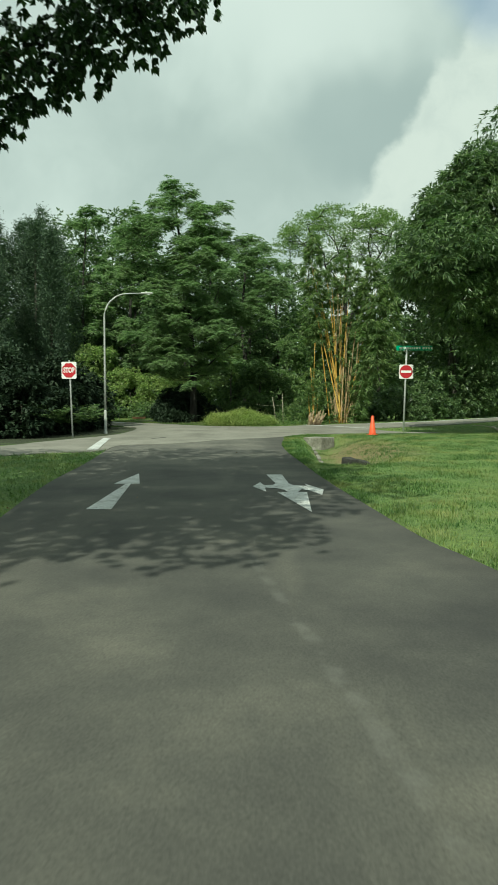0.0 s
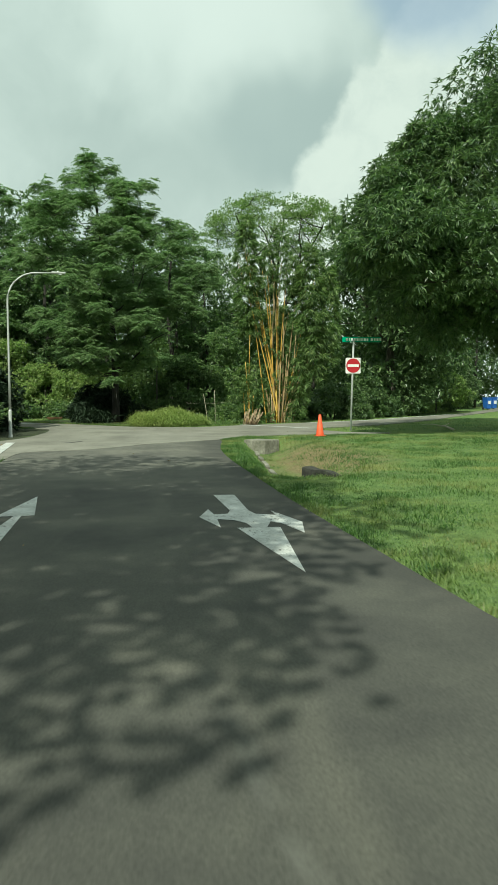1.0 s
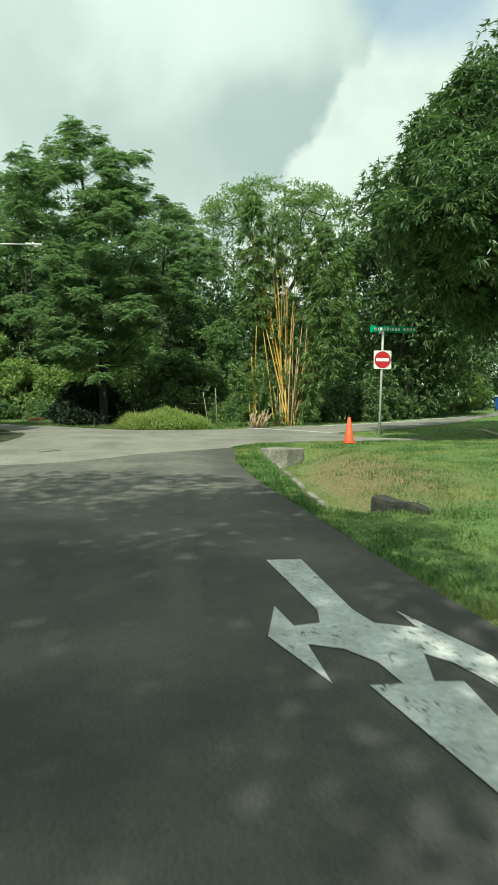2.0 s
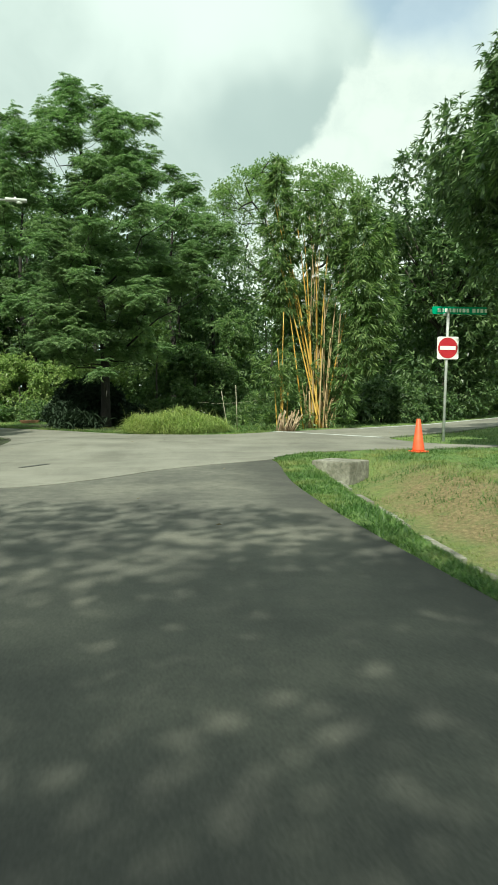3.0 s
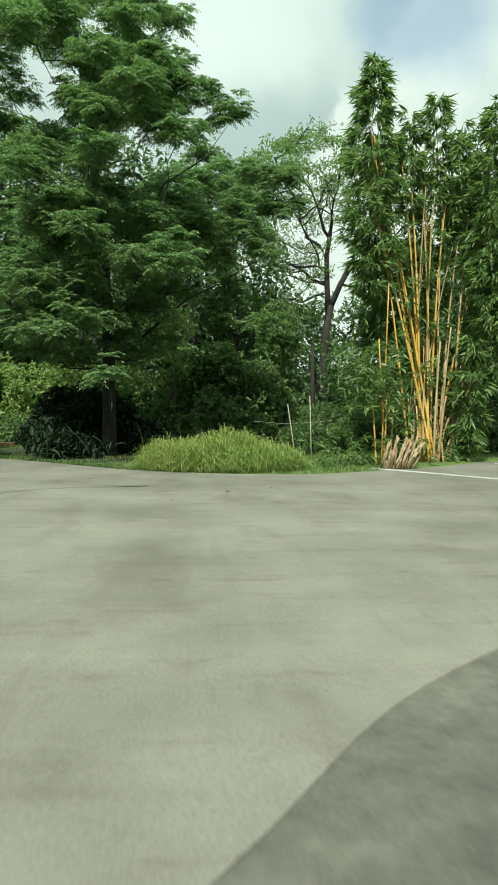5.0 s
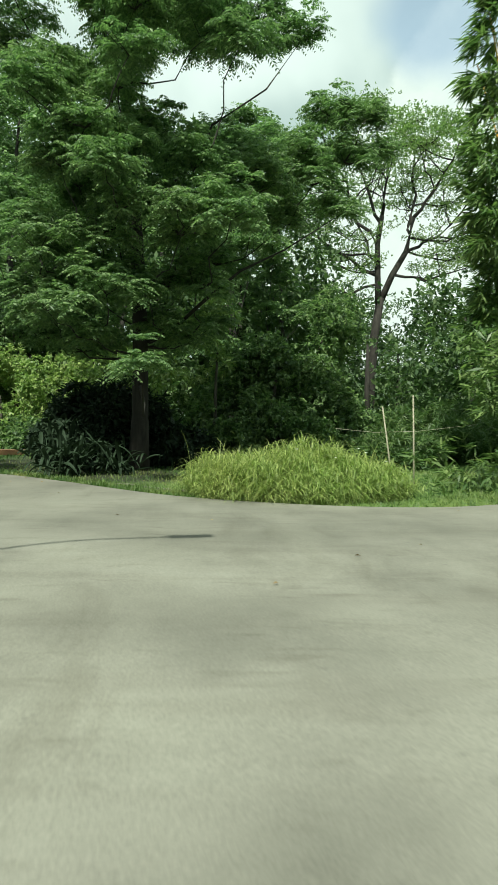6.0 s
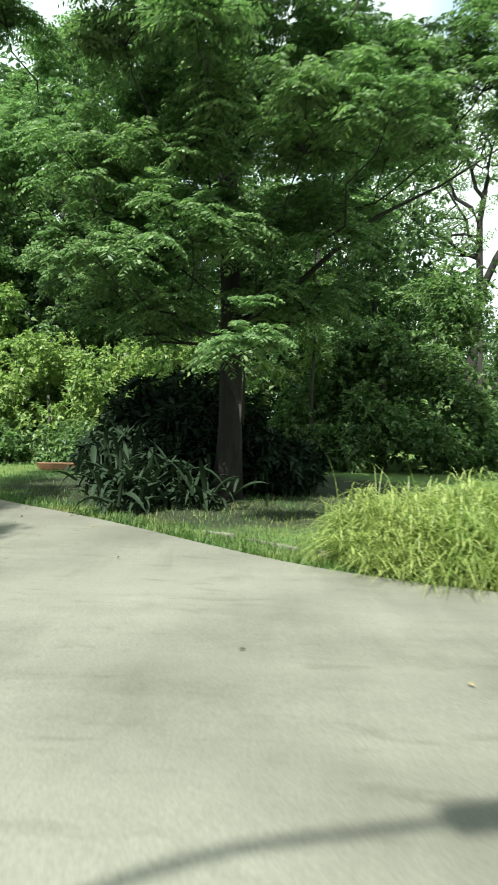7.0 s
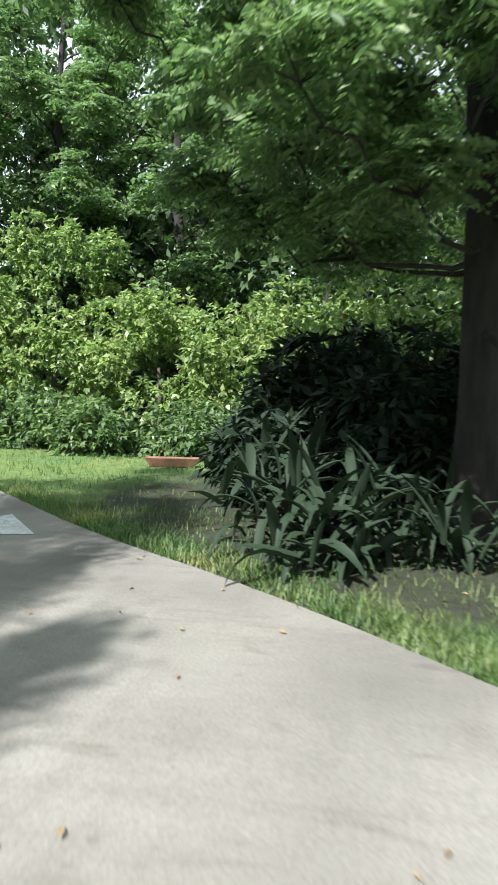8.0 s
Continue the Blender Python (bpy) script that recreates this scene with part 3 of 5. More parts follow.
ground_sheet()


# ---------------------------------------------------------------- trees
def feathery_tree(loc, label, trunk, pads, total, low, profile, gap, seed, fine=1.0):
    """A tall feathery-leaved tree: domed pads of fronds on branching limbs."""
    rng = np.random.default_rng(seed)
    near = fine == 1.0
    t = Tubes()
    t.add(trunk, np.interp([p[2] for p in trunk], (-0.1, 1.2, 5.0, trunk[-1][2]), (0.26, 0.19, 0.15, 0.03)), 12)
    zs = np.array([p[2] for p in trunk])
    xs = np.array([p[0] for p in trunk])
    pads = list(pads)
    tries = 0
    while len(pads) < total and tries < 30000:
        tries += 1
        h, a = rng.uniform(low, trunk[-1][2] - 0.7), rng.uniform(0, 2 * math.pi)
        if near and tries % 3 == 0:
            a = rng.normal(-1.57, 0.6)
        reach = float(np.interp(h, *profile)) * (0.82 if math.sin(a) > 0.3 else 1.0)
        if math.cos(a) > 0.2 and h < 4.5:
            reach *= 0.65
        d = reach * rng.uniform(0.1, 1.0) ** 0.55
        p = (float(np.interp(h, zs, xs)) + d * math.cos(a), d * math.sin(a), h, rng.uniform(0.55, 1.05) * (0.8 if h < 4 else 1.0))
        if gap(p[0], h - 0.5 * p[1]) or near and abs(p[0] + 0.6 + 0.31 * p[1]) < 0.75 and 9.2 < h + 1.13 * p[1] < 11.6:
            continue
        if all((p[0] - q[0]) ** 2 + (p[1] - q[1]) ** 2 + (p[2] - q[2]) ** 2 > (0.6 * (p[3] + q[3])) ** 2 for q in pads):
            pads.append(p)
    # each pad grows from a lower one nearer to the trunk, or from the trunk itself
    pads.sort(key=lambda p: math.hypot(p[0] - float(np.interp(p[2], zs, xs)), p[1]))
    ends = []
    base, axis, size = [], [], []
    for x, y, z, r in pads:
        d = math.hypot(x - float(np.interp(z, zs, xs)), y)
        end = np.array((x, y, z - 0.3 * r))
        best = None
        for e, reach in ends:
            gap_len = np.linalg.norm(end - e)
            if reach < d and e[2] < end[2] - 0.15 and gap_len < 2.6 and (best is None or gap_len < best[0]):
                best = (gap_len, e)
        if best is not None:
            start, thick = best[1], 0.02
        else:
            h0 = max(2.4 + rng.uniform(0, 1.2), z - 0.5 - 0.9 * d)
            h0 = min(h0, z - 0.25)
            start, thick = np.array((float(np.interp(h0, zs, xs)), 0.0, h0)), 0.018 + 0.009 * d
        ends.append((end, d))
        span = np.linalg.norm(end - start)
        s = np.linspace(0, 1, 6)[:, None]
        path = start + (end - start) * s + np.array((0, 0, -0.1 * span)) * np.sin(s * math.pi) + rng.normal(0, 0.05 * span, (6, 3)) * np.sin(s * math.pi)
        t.add(path, np.linspace(thick, 0.009, 6), 6)
        for _ in range(4):
            a = rng.uniform(0, 2 * math.pi)
            t.add([path[5], path[5] + np.array((math.cos(a), math.sin(a), 0.6)) * r * 0.3, path[5] + np.array((math.cos(a), math.sin(a), 0.7)) * r * 0.6], (0.009, 0.007, 0.004), 4)
        # twig ends through the dome of the pad, each with a whorl of arching fronds
        n = int((34 * r * r + 6) * (1.0 if near else 0.75))
        u = unit(rng.normal(0, 1, (n, 3)))
        u[:, 2] = np.where(u[:, 2] < -0.25, -0.5 * u[:, 2], u[:, 2])
        lump = 1 + 0.22 * np.sin(3 * np.arctan2(u[:, 1], u[:, 0]) + x * 5 + y * 3)[:, None]
        tips = np.array((x, y, z - 0.25 * r)) + u * lump * (rng.random((n, 1)) ** 0.45) * (r * 0.8, r * 0.8, r * 0.9)
        whorl = 9 if near and y < 1.0 else 6
        a = np.repeat(rng.uniform(0, 6.28, n), whorl) + np.tile(np.arange(whorl) * 2.4, n)
        base.append(np.repeat(tips, whorl, 0) + rng.normal(0, 0.03, (n * whorl, 3)))
        axis.append(np.stack((np.cos(a), np.sin(a), rng.uniform(-0.1, 0.9, n * whorl)), 1) + 0.5 * np.repeat(u, whorl, 0))
        size.append(rng.uniform(0.24, 0.46, n * whorl) * (1.0 if near else 1.3))
    q = frond_quads(np.concatenate(base), np.concatenate(axis), np.concatenate(size), 7 if near else 4, 0.125 if near else 0.2, 0.037 if near else 0.085, rng, 0.55)
    tree("feathery_tree", loc, label, t, q, L_FERN, M_DARKBARK)


def feathery_trees():
    trunk = [(0, 0, -0.1), (0.02, 0, 1.2), (0.0, 0.05, 3.0), (-0.1, 0.1, 5.0), (-0.3, 0.0, 7.5), (-0.6, 0, 9.8), (-0.9, 0, 11.8), (-1.0, 0, 13.5)]
    pads = [(-1.2, 0, 13.9, 0.9), (-0.3, 0.2, 13.4, 0.8), (-2.0, -0.4, 12.8, 0.8), (1.7, 0.1, 12.6, 0.75), (-0.9, -0.3, 12.7, 0.8), (-2.6, 0.2, 12.1, 0.7), (0.5, 0.2, 12.1, 0.7), (-3.0, -0.3, 11.2, 0.85), (0.6, -0.4, 11.2, 0.8), (1.8, 0, 11.1, 0.85), (2.6, 0.1, 10.5, 0.8), (3.5, 0.1, 10.0, 0.75), (1.5, -0.4, 10.1, 0.85), (-0.4, -0.6, 10.1, 0.9),
            (-2.2, -1.3, 5.2, 0.9), (-0.2, -2.3, 6.6, 1.0), (-3.3, -0.8, 5.0, 0.95), (2.4, -0.9, 6.6, 0.9), (1.2, -1.8, 6.4, 0.9), (-1.7, -2.3, 4.6, 0.85), (1.0, -2.2, 5.0, 0.85), (0.35, -3.4, 2.2, 0.5), (-1.5, -2.4, 3.4, 0.7), (-0.3, -1.5, 4.2, 0.8), (0.6, -1.0, 3.2, 0.7),
            (-3.9, 0.4, 6.0, 0.95), (-0.9, -0.6, 7.0, 0.95), (4.2, 0.1, 8.4, 0.75), (5.0, -0.2, 8.2, 0.7), (4.6, 0.2, 7.4, 0.75), (5.3, 0.2, 7.5, 0.55), (3.8, -0.3, 6.7, 0.8), (3.2, 0.3, 5.9, 0.8), (4.4, -0.3, 6.0, 0.7), (2.6, -0.6, 6.4, 0.8), (3.6, -0.4, 7.3, 0.6), (2.0, -1.4, 5.6, 0.8), (-0.5, -1.2, 8.2, 0.9), (-0.4, -1.0, 9.2, 0.8), (0.3, -1.3, 7.2, 0.9), (-0.3, -1.6, 5.6, 0.9), (0.2, -0.6, 10.9, 0.8), (-1.2, -0.5, 11.6, 0.7)]

    def gap(x, z):
        # openings in the crown
        return (-2.8 < x < -0.7 and 9.0 < z < 11.3) or (-3.4 < x < -1.3 and 6.4 < z < 8.4) or (0.1 < x < 3.1 and 7.4 < z < 9.4)

    feathery_tree((-4.0, 40.4, level(-4, 40.4)), "tall feathery-leaved tree with a dark straight trunk by the road", trunk, pads, 150, 2.8, ((2.4, 4.0, 6.0, 8.0, 10.0, 11.5, 12.6), (2.0, 3.1, 4.0, 4.2, 3.7, 3.2, 2.3)), gap, 11)
    spread = ((4, 8, 11, 13.5), (2.8, 3.6, 3.2, 1.4))
    for x, y, tall, seed in ((-1.6, 53.0, 13.2, 12), (-10.2, 52.4, 14.0, 13), (-14.2, 53.5, 15.6, 14)):
        trunk = [(0, 0, -0.1), (0.05, 0, 1.2), (0.1, 0, 4.0), (-0.2, 0, 0.5 * tall), (-0.1, 0, 0.7 * tall), (0.1, 0, 0.88 * tall), (0.2, 0, tall)]
        crown = [(0.3, 0, tall + 0.2, 1.0), (1.3, 0, tall - 0.4, 0.95), (-0.9, 0.2, tall - 0.7, 0.95)]
        feathery_tree((x, y, level(x, y)), "feathery-leaved tree standing in the woods behind", trunk, crown, 46, 3.4, spread, lambda x, z: False, seed, 0.5)


def lobed_tree(name, loc, label, trunk_top, lobes, leaf_mat, seed, count=45, leaves=8, length=0.2, width=0.055, droop=0.4, girth=0.3, group="", category="tree"):
    """A broad tree whose crown is made of many leafy lobes: (x, y, z, radius) about its foot."""
    rng = np.random.default_rng(seed)
    t = Tubes()
    top = np.array(trunk_top, float)
    t.add([(0, 0, -0.1), top * 0.33 + rng.normal(0, 0.05, 3), top * 0.66 + rng.normal(0, 0.08, 3), top], (girth, girth * 0.75, girth * 0.6, girth * 0.4), 10)
    lobes = np.array(lobes, float)
    for x, y, z, r in lobes[:: max(1, len(lobes) // 30)] if category == "tree" else ():
        mid = (top + (x, y, z)) / 2 + (0, 0, 0.3)
        t.add([top * 0.85, mid, (x, y, z)], (girth * 0.25, girth * 0.15, girth * 0.05), 6)
    q = rosettes(lobes[:, :3], lobes[:, 3], count, leaves, length, width, rng, droop)
    return tree(name, loc, label, t, q, leaf_mat, group=group, category=category)


def lobes_in(n, centre, radii, size, rng, low=-1.0, inner=0.6):
    """Lobe centres scattered through the outer part of an ellipsoid."""
    out = []
    while len(out) < n:
        d = in_ball(1, rng, inner ** 3)[0]
        if d[2] >= low:
            out.append((*(np.array(centre) + d * radii), rng.uniform(*size)))
    return out


def mango_trees():
    rng = np.random.default_rng(21)
    near = lobes_in(135, (0.1, 0.3, 8.4), (4.5, 5.0, 5.0), (0.9, 1.4), rng, -0.75)
    near += lobes_in(50, (-4.3, -0.3, 6.9), (2.2, 3.4, 2.6), (0.8, 1.2), rng, -0.9)
    for _ in range(36):
        near.append((rng.uniform(-6.0, -1.0), rng.uniform(-5.0, 1.0), rng.uniform(4.6, 7.2), rng.uniform(0.8, 1.1)))
    for _ in range(20):
        near.append((rng.uniform(-7.3, -4.5), rng.uniform(-4.9, -3.4), rng.uniform(5.4, 6.7), rng.uniform(0.65, 0.85)))
    near += lobes_in(16, (-5.6, -1.3, 8.2), (1.1, 1.5, 0.8), (0.55, 0.75), rng, -1.0, 0.2) + lobes_in(18, (-3.9, -0.8, 9.8), (1.1, 1.5, 1.0), (0.6, 0.85), rng, -1.0, 0.2)
    # skirts that hang low over the side road
    near += [(rng.uniform(-3.6, 3.3), rng.uniform(-0.5, 4.2), rng.uniform(3.4, 5.3), rng.uniform(0.7, 1.0)) for _ in range(36)]
    near = [p for p in near if p[0] < 3.4 and not (p[0] - p[3] < -7.3 and p[2] > 5.9)]
    lobed_tree("mango_tree", (12.6, 27.4, level(12.6, 27.4)), "large dark mango tree with dense drooping leaves", (0, 0, 5.0), near, L_MANGO, 22, 78, 8, 0.25, 0.056, 0.75, 0.45)
    far = lobes_in(104, (0, 0, 7.2), (4.8, 4.4, 6.8), (1.1, 1.6), rng, -0.9, 0.15)
    lobed_tree("mango_tree", (13.0, 47.5, level(13, 47.5)), "dark leafy tree behind the bamboo beside the side road", (0, 0, 5.5), far, L_MANGO, 23, 52, 7, 0.35, 0.115, 0.4, 0.35)
    third = lobes_in(70, (0, 0, 7.4), (4.4, 4.2, 6.2), (0.9, 1.5), rng, -0.75)
    lobed_tree("mango_tree", (18.6, 60.0, level(18.6, 60.0)), "dark leafy tree lining the side road", (0, 0, 5.5), third, L_MANGO, 24, 36, 7, 0.42, 0.15, 0.4, 0.35)


def rain_tree():
    """Umbrella-crowned tree far behind, sky showing through its open limbs."""
    rng = np.random.default_rng(31)
    t = Tubes()
    t.add([(0.2, 0, -0.1), (0.0, 0, 3), (0.2, 0, 6), (0.5, 0, 8.2)], (0.36, 0.28, 0.25, 0.23), 10)
    stems = [[(0.4, 0, 7.6), (0.3, 0, 9.5), (0.25, 0, 11.4), (0.5, 0.1, 13.0)], [(0.5, 0, 8.0), (1.2, 0.1, 9.6), (2.0, 0.1, 11.0), (2.4, 0.2, 13.0)]]
    for s in stems:
        t.add(s, (0.2, 0.18, 0.16, 0.14), 8)
    leaves = []

    def bough(start, end, radius, depth):
        start, end = np.array(start, float), np.array(end, float)
        end[2] = min(end[2], 17.9 - 0.05 * (end[0] - 0.5) ** 2)
        s = np.linspace(0, 1, 7)[:, None]
        span = np.linalg.norm(end - start)
        path = start + (end - start) * s + np.array((0, 0, -0.1 * span)) * np.sin(s * math.pi) + rng.normal(0, 0.028 * span, (7, 3)) * np.sin(s * math.pi)
        t.add(path, np.linspace(radius * 0.75, radius * 0.26, 7), 7 if depth == 0 else 5 if depth == 1 else 4)
        if depth == 2:
            leaves.extend((path[-1], path[5], path[3]))
            return
        for k, i in enumerate((2, 3, 4, 5, 6) if depth == 0 else (2, 4, 5, 6)):
            d = unit(rng.normal(0, 1, 3) * (1, 1, 0.45) + unit(end - start) * 0.7 + (0, 0, 0.35))
            bough(path[i], path[i] + d * span * rng.uniform(0.35, 0.55), radius * 0.5, depth + 1)

    for s, e, r in (((0.3, 0, 9.5), (-4.8, 0.5, 13.6), 0.15), ((0.25, 0, 11.2), (-3.4, -1.5, 17.0), 0.16), ((0.4, 0, 12.6), (-1.2, 1.5, 18.6), 0.15), ((0.5, 0.1, 13.0), (0.9, -1.2, 18.8), 0.15),
                    ((2.3, 0.2, 12.6), (2.8, 1.4, 18.2), 0.15), ((2.4, 0.2, 13.0), (4.6, -1.2, 17.2), 0.15), ((2.0, 0.1, 11.0), (6.0, 0.8, 14.4), 0.14), ((1.2, 0.1, 9.6), (5.0, -1.0, 9.8), 0.12), ((0.3, 0, 9.0), (-4.4, -0.6, 8.8), 0.11), ((0.3, 0, 10.2), (-2.0, 3.0, 16.5), 0.12), ((2.2, 0.1, 12.0), (3.2, 3.4, 16.4), 0.12), ((0.25, 0, 10.6), (-4.6, -1.0, 12.0), 0.1), ((2.2, 0.1, 11.8), (6.3, -0.6, 12.3), 0.1), ((0.3, 0, 9.8), (-3.2, 1.0, 10.6), 0.09), ((2.0, 0.1, 11.0), (5.7, 0.8, 11.0), 0.09)):
        bough(s, e, r, 0)
    c = np.array(leaves)
    dome = []
    for _ in range(175):
        a, s = rng.uniform(0, 2 * math.pi), rng.uniform(0.2, 1.0) ** 0.55
        dome.append((0.5 + 7.0 * s * math.cos(a), 5.5 * s * math.sin(a), 13.5 + 5.1 * math.sqrt(1 - 0.92 * s * s) + rng.normal(0, 0.3) - 0.5 * math.exp(-((s * math.cos(a)) / 0.12) ** 2)))
    q = np.concatenate((rosettes(c, 0.8, 12, 3, 0.15, 0.075, rng, 0.1, 0.16, 0.1), rosettes(np.array(dome), 0.75, 34, 3, 0.17, 0.085, rng, 0.1, 0.3, 0.1)))
    tree("rain_tree", (6.9, 65, level(6.9, 65)), "umbrella-crowned tree with open forked limbs and sparse leaves", t, q, L_RAIN, M_DARKBARK)


def leaf_fans(anchor, outward, leaves, length, width, rng):
    """Fans of long drooping leaves, one at each anchor."""
    n = len(anchor)
    out = unit(outward)
    a = np.repeat(out, leaves, 0) + rng.normal(0, 0.5, (n * leaves, 3)) - (0, 0, 0.75)
    b = np.repeat(anchor, leaves, 0) + rng.normal(0, 0.035, (n * leaves, 3))
    return leaf_quads(b, a, length * rng.uniform(0.65, 1.2, len(b)), width * rng.uniform(0.8, 1.2, len(b)), rng, 0.3)


def plume(x, y, low, top, radius, rng, fans=13):
    """Anchors and outward directions for a pointed column of bamboo leaves."""
    p, o = [], []
    for z in np.arange(low, top, 0.34):
        k = (z - low) / (top - low)
        r = radius * min(1.0, 0.6 + 1.4 * k) * (1 - k ** 3) ** 0.8 + 0.06
        turn = rng.uniform(0, 6.28)
        for j in range(6):
            a = turn + j * 1.047 + rng.normal(0, 0.2)
            far = r * rng.uniform(0.55, 1.2)
            h = z + rng.normal(0, 0.14)
            for _ in range(max(2, fans // 5)):
                d, w = far * rng.uniform(0.55, 1.0), a + rng.normal(0, 0.16)
                p.append((x + d * math.cos(w), y + d * math.sin(w), h + 0.2 - 0.5 * d * d / max(radius, 0.3) + rng.normal(0, 0.05)))
                o.append((math.cos(w), math.sin(w), 0.1))
        for _ in range(3):
            a, d = rng.uniform(0, 6.28), 0.35 * r
            p.append((x + d * math.cos(a), y + d * math.sin(a), z))
            o.append((math.cos(a), math.sin(a), 0.1))
    return p, o


def bamboo_clump():
    ob = empty("bamboo_clump", (4.3, 37.6, level(4.3, 37.6)), "clump of tall yellow bamboo canes with drooping green leaves", "bamboo")
    rng = np.random.default_rng(41)
    tips = ((-1.6, 0, 10.2), (-1.35, 0.2, 9.6), (-1.75, -0.1, 8.6), (-0.1, 0, 9.6), (0.2, 0.2, 10.0), (0.5, -0.1, 9.3), (0.9, 0.1, 9.2), (1.9, 0.1, 9.2), (2.2, 0.3, 8.6), (1.5, 0, 8.8),
            (2.9, 0.1, 8.2), (3.2, 0.4, 7.4), (-0.7, -0.1, 6.2), (-0.9, 0.1, 7.5), (1.0, -0.2, 6.5), (2.4, -0.2, 5.6), (0.25, -0.2, 7.4), (0.65, 0.3, 9.7), (-0.3, 0.1, 8.8), (0.05, -0.15, 8.3), (0.85, 0.0, 8.0), (-1.15, -0.1, 6.8), (-0.55, 0, 9.0), (1.2, 0.1, 7.2), (0.35, 0.1, 6.0), (1.9, 0.1, 3.6), (2.3, -0.2, 4.2))
    for i, (x, y, z) in enumerate(tips):
        foot = np.array((rng.uniform(-0.35, 0.5) + 0.06 * x, rng.uniform(-0.45, 0.5), -0.05))
        if x > 1.1:
            foot += (0.5, 0.5, 0)
        end = np.array((x if x < 0 or x > 1.1 else 0.75 * x, y + (0.5 if x > 1.1 else 0.1), z * (0.85 if x > -1 else 0.92)))
        bow = np.array((0.35 * np.sign(x + 0.01) * rng.uniform(0.3, 1.6), rng.normal(0, 0.2), 0))
        s = np.linspace(0, 1, 14)[:, None]
        path = foot + (end - foot) * s + bow * (s ** 3 - s) * 0.5
        t = Tubes()
        r0 = rng.uniform(0.018, 0.042) if x > -0.2 else rng.uniform(0.026, 0.042)
        t.add(path, np.linspace(r0, r0 * 0.35, 14), 8)
        for k in range(1, 26):
            u = k / 26 + rng.normal(0, 0.003)
            p = foot + (end - foot) * u + bow * (u ** 3 - u) * 0.5
            d = unit(end - foot) * 0.012
            rr = r0 * (1 - 0.65 * u)
            t.add([p - d, p, p + d], (rr * 1.0, rr * 1.18, rr * 1.0), 8)
        link("cane", t.mesh("cane", M_TANCULM if x > -0.2 and i % 4 else M_CULM), ob)
    for _ in range(14):
        foot = np.array((rng.uniform(-0.4, 0.75), rng.uniform(-0.5, 0.2), -0.05))
        end = foot + (foot[0] * 0.35 + rng.normal(0, 0.12), rng.normal(0, 0.15), rng.uniform(1.2, 3.6))
        s, r0 = np.linspace(0, 1, 9)[:, None], rng.uniform(0.02, 0.036)
        t = Tubes()
        t.add(foot + (end - foot) * s + np.array((0.1 * np.sign(foot[0]), 0, 0)) * (s ** 2 - s), np.linspace(r0, r0 * 0.6, 9), 8)
        link("cane", t.mesh("cane", M_TANCULM), ob)
    P, O = [], []
    for x, y, low, top, r, fans in ((-1.32, 0.0, 4.4, 10.1, 0.68, 26), (-0.85, 0.8, 3.6, 6.4, 0.7, 16), (-0.3, 0.2, 6.6, 8.8, 0.35, 10), (0.42, 0.2, 6.8, 9.4, 0.38, 10), (1.0, 0.2, 6.6, 8.6, 0.38, 10), (1.85, -0.2, 3.4, 8.8, 0.8, 26), (2.75, 0.1, 3.2, 7.9, 0.65, 20), (0.1, 0.9, 4.2, 6.6, 0.45, 9),
                                    (0.3, 1.3, 2.4, 5.6, 0.6, 12), (-0.8, 1.3, 1.5, 4.6, 0.6, 12), (1.4, 1.2, 1.2, 7.6, 0.8, 20), (2.1, -0.1, 2.2, 5.4, 0.7, 18), (1.3, -0.2, 0.6, 3.2, 0.45, 12), (0.4, 0.8, 0.5, 4.0, 0.8, 10)):
        p, o = plume(x, y, low, top, r, rng, fans)
        P += p
        O += o
    for _ in range(45):
        P.append((rng.uniform(-1.0, 1.6), rng.uniform(-0.5, 0.3), rng.uniform(0.15, 0.75)))
        O.append((rng.normal(), -0.6, 0.6))
    for _ in range(40):
        P.append((rng.uniform(-0.6, 1.0), rng.uniform(-0.5, 0.1), rng.uniform(1.5, 6.5)))
        O.append((rng.normal(), -0.6, 0.2))
    q = leaf_fans(np.array(P), np.array(O), 9, 0.34, 0.052, rng)
    link("foliage", quads_mesh("foliage", q, L_BAMBOO), ob)

    ob = empty("bamboo_clump", (2.9, 36.2, level(2.9, 36.2)), "young leafy bamboo with a few thin yellow canes", "bamboo")
    for foot, end, r in (((0.0, 0, 0), (0.12, 0, 4.3), 0.022), ((0.1, 0.05, 0), (-0.1, 0, 3.0), 0.024), ((-0.12, 0, 0), (-0.2, 0.1, 1.5), 0.026), ((0.2, 0, 0), (0.28, 0, 1.4), 0.026), ((0.05, -0.05, 0), (0.1, -0.05, 1.7), 0.026)):
        t = Tubes()
        s = np.linspace(0, 1, 8)[:, None]
        t.add(np.array(foot) + (np.array(end) - foot) * s, np.linspace(r, r * 0.6, 8), 8)
        link("cane", t.mesh("cane", M_CULM), ob)
    P, O = [], []
    for x, z, n, sx, sz in ((-0.75, 2.5, 24, 0.3, 0.25), (-0.15, 2.0, 60, 0.3, 0.4), (-0.5, 1.9, 34, 0.3, 0.3), (0.25, 1.7, 40, 0.3, 0.5), (-0.25, 0.5, 26, 0.45, 0.25), (0.3, 2.9, 8, 0.2, 0.4), (0.5, 0.7, 16, 0.3, 0.3), (-0.95, 0.35, 18, 0.35, 0.2)):
        for _ in range(n):
            P.append((rng.normal(x, sx), rng.normal(0, 0.3), max(0.12, rng.normal(z, sz))))
            O.append((rng.normal(0.6 * x, 0.6), rng.normal(-0.3, 0.6), 0.4))
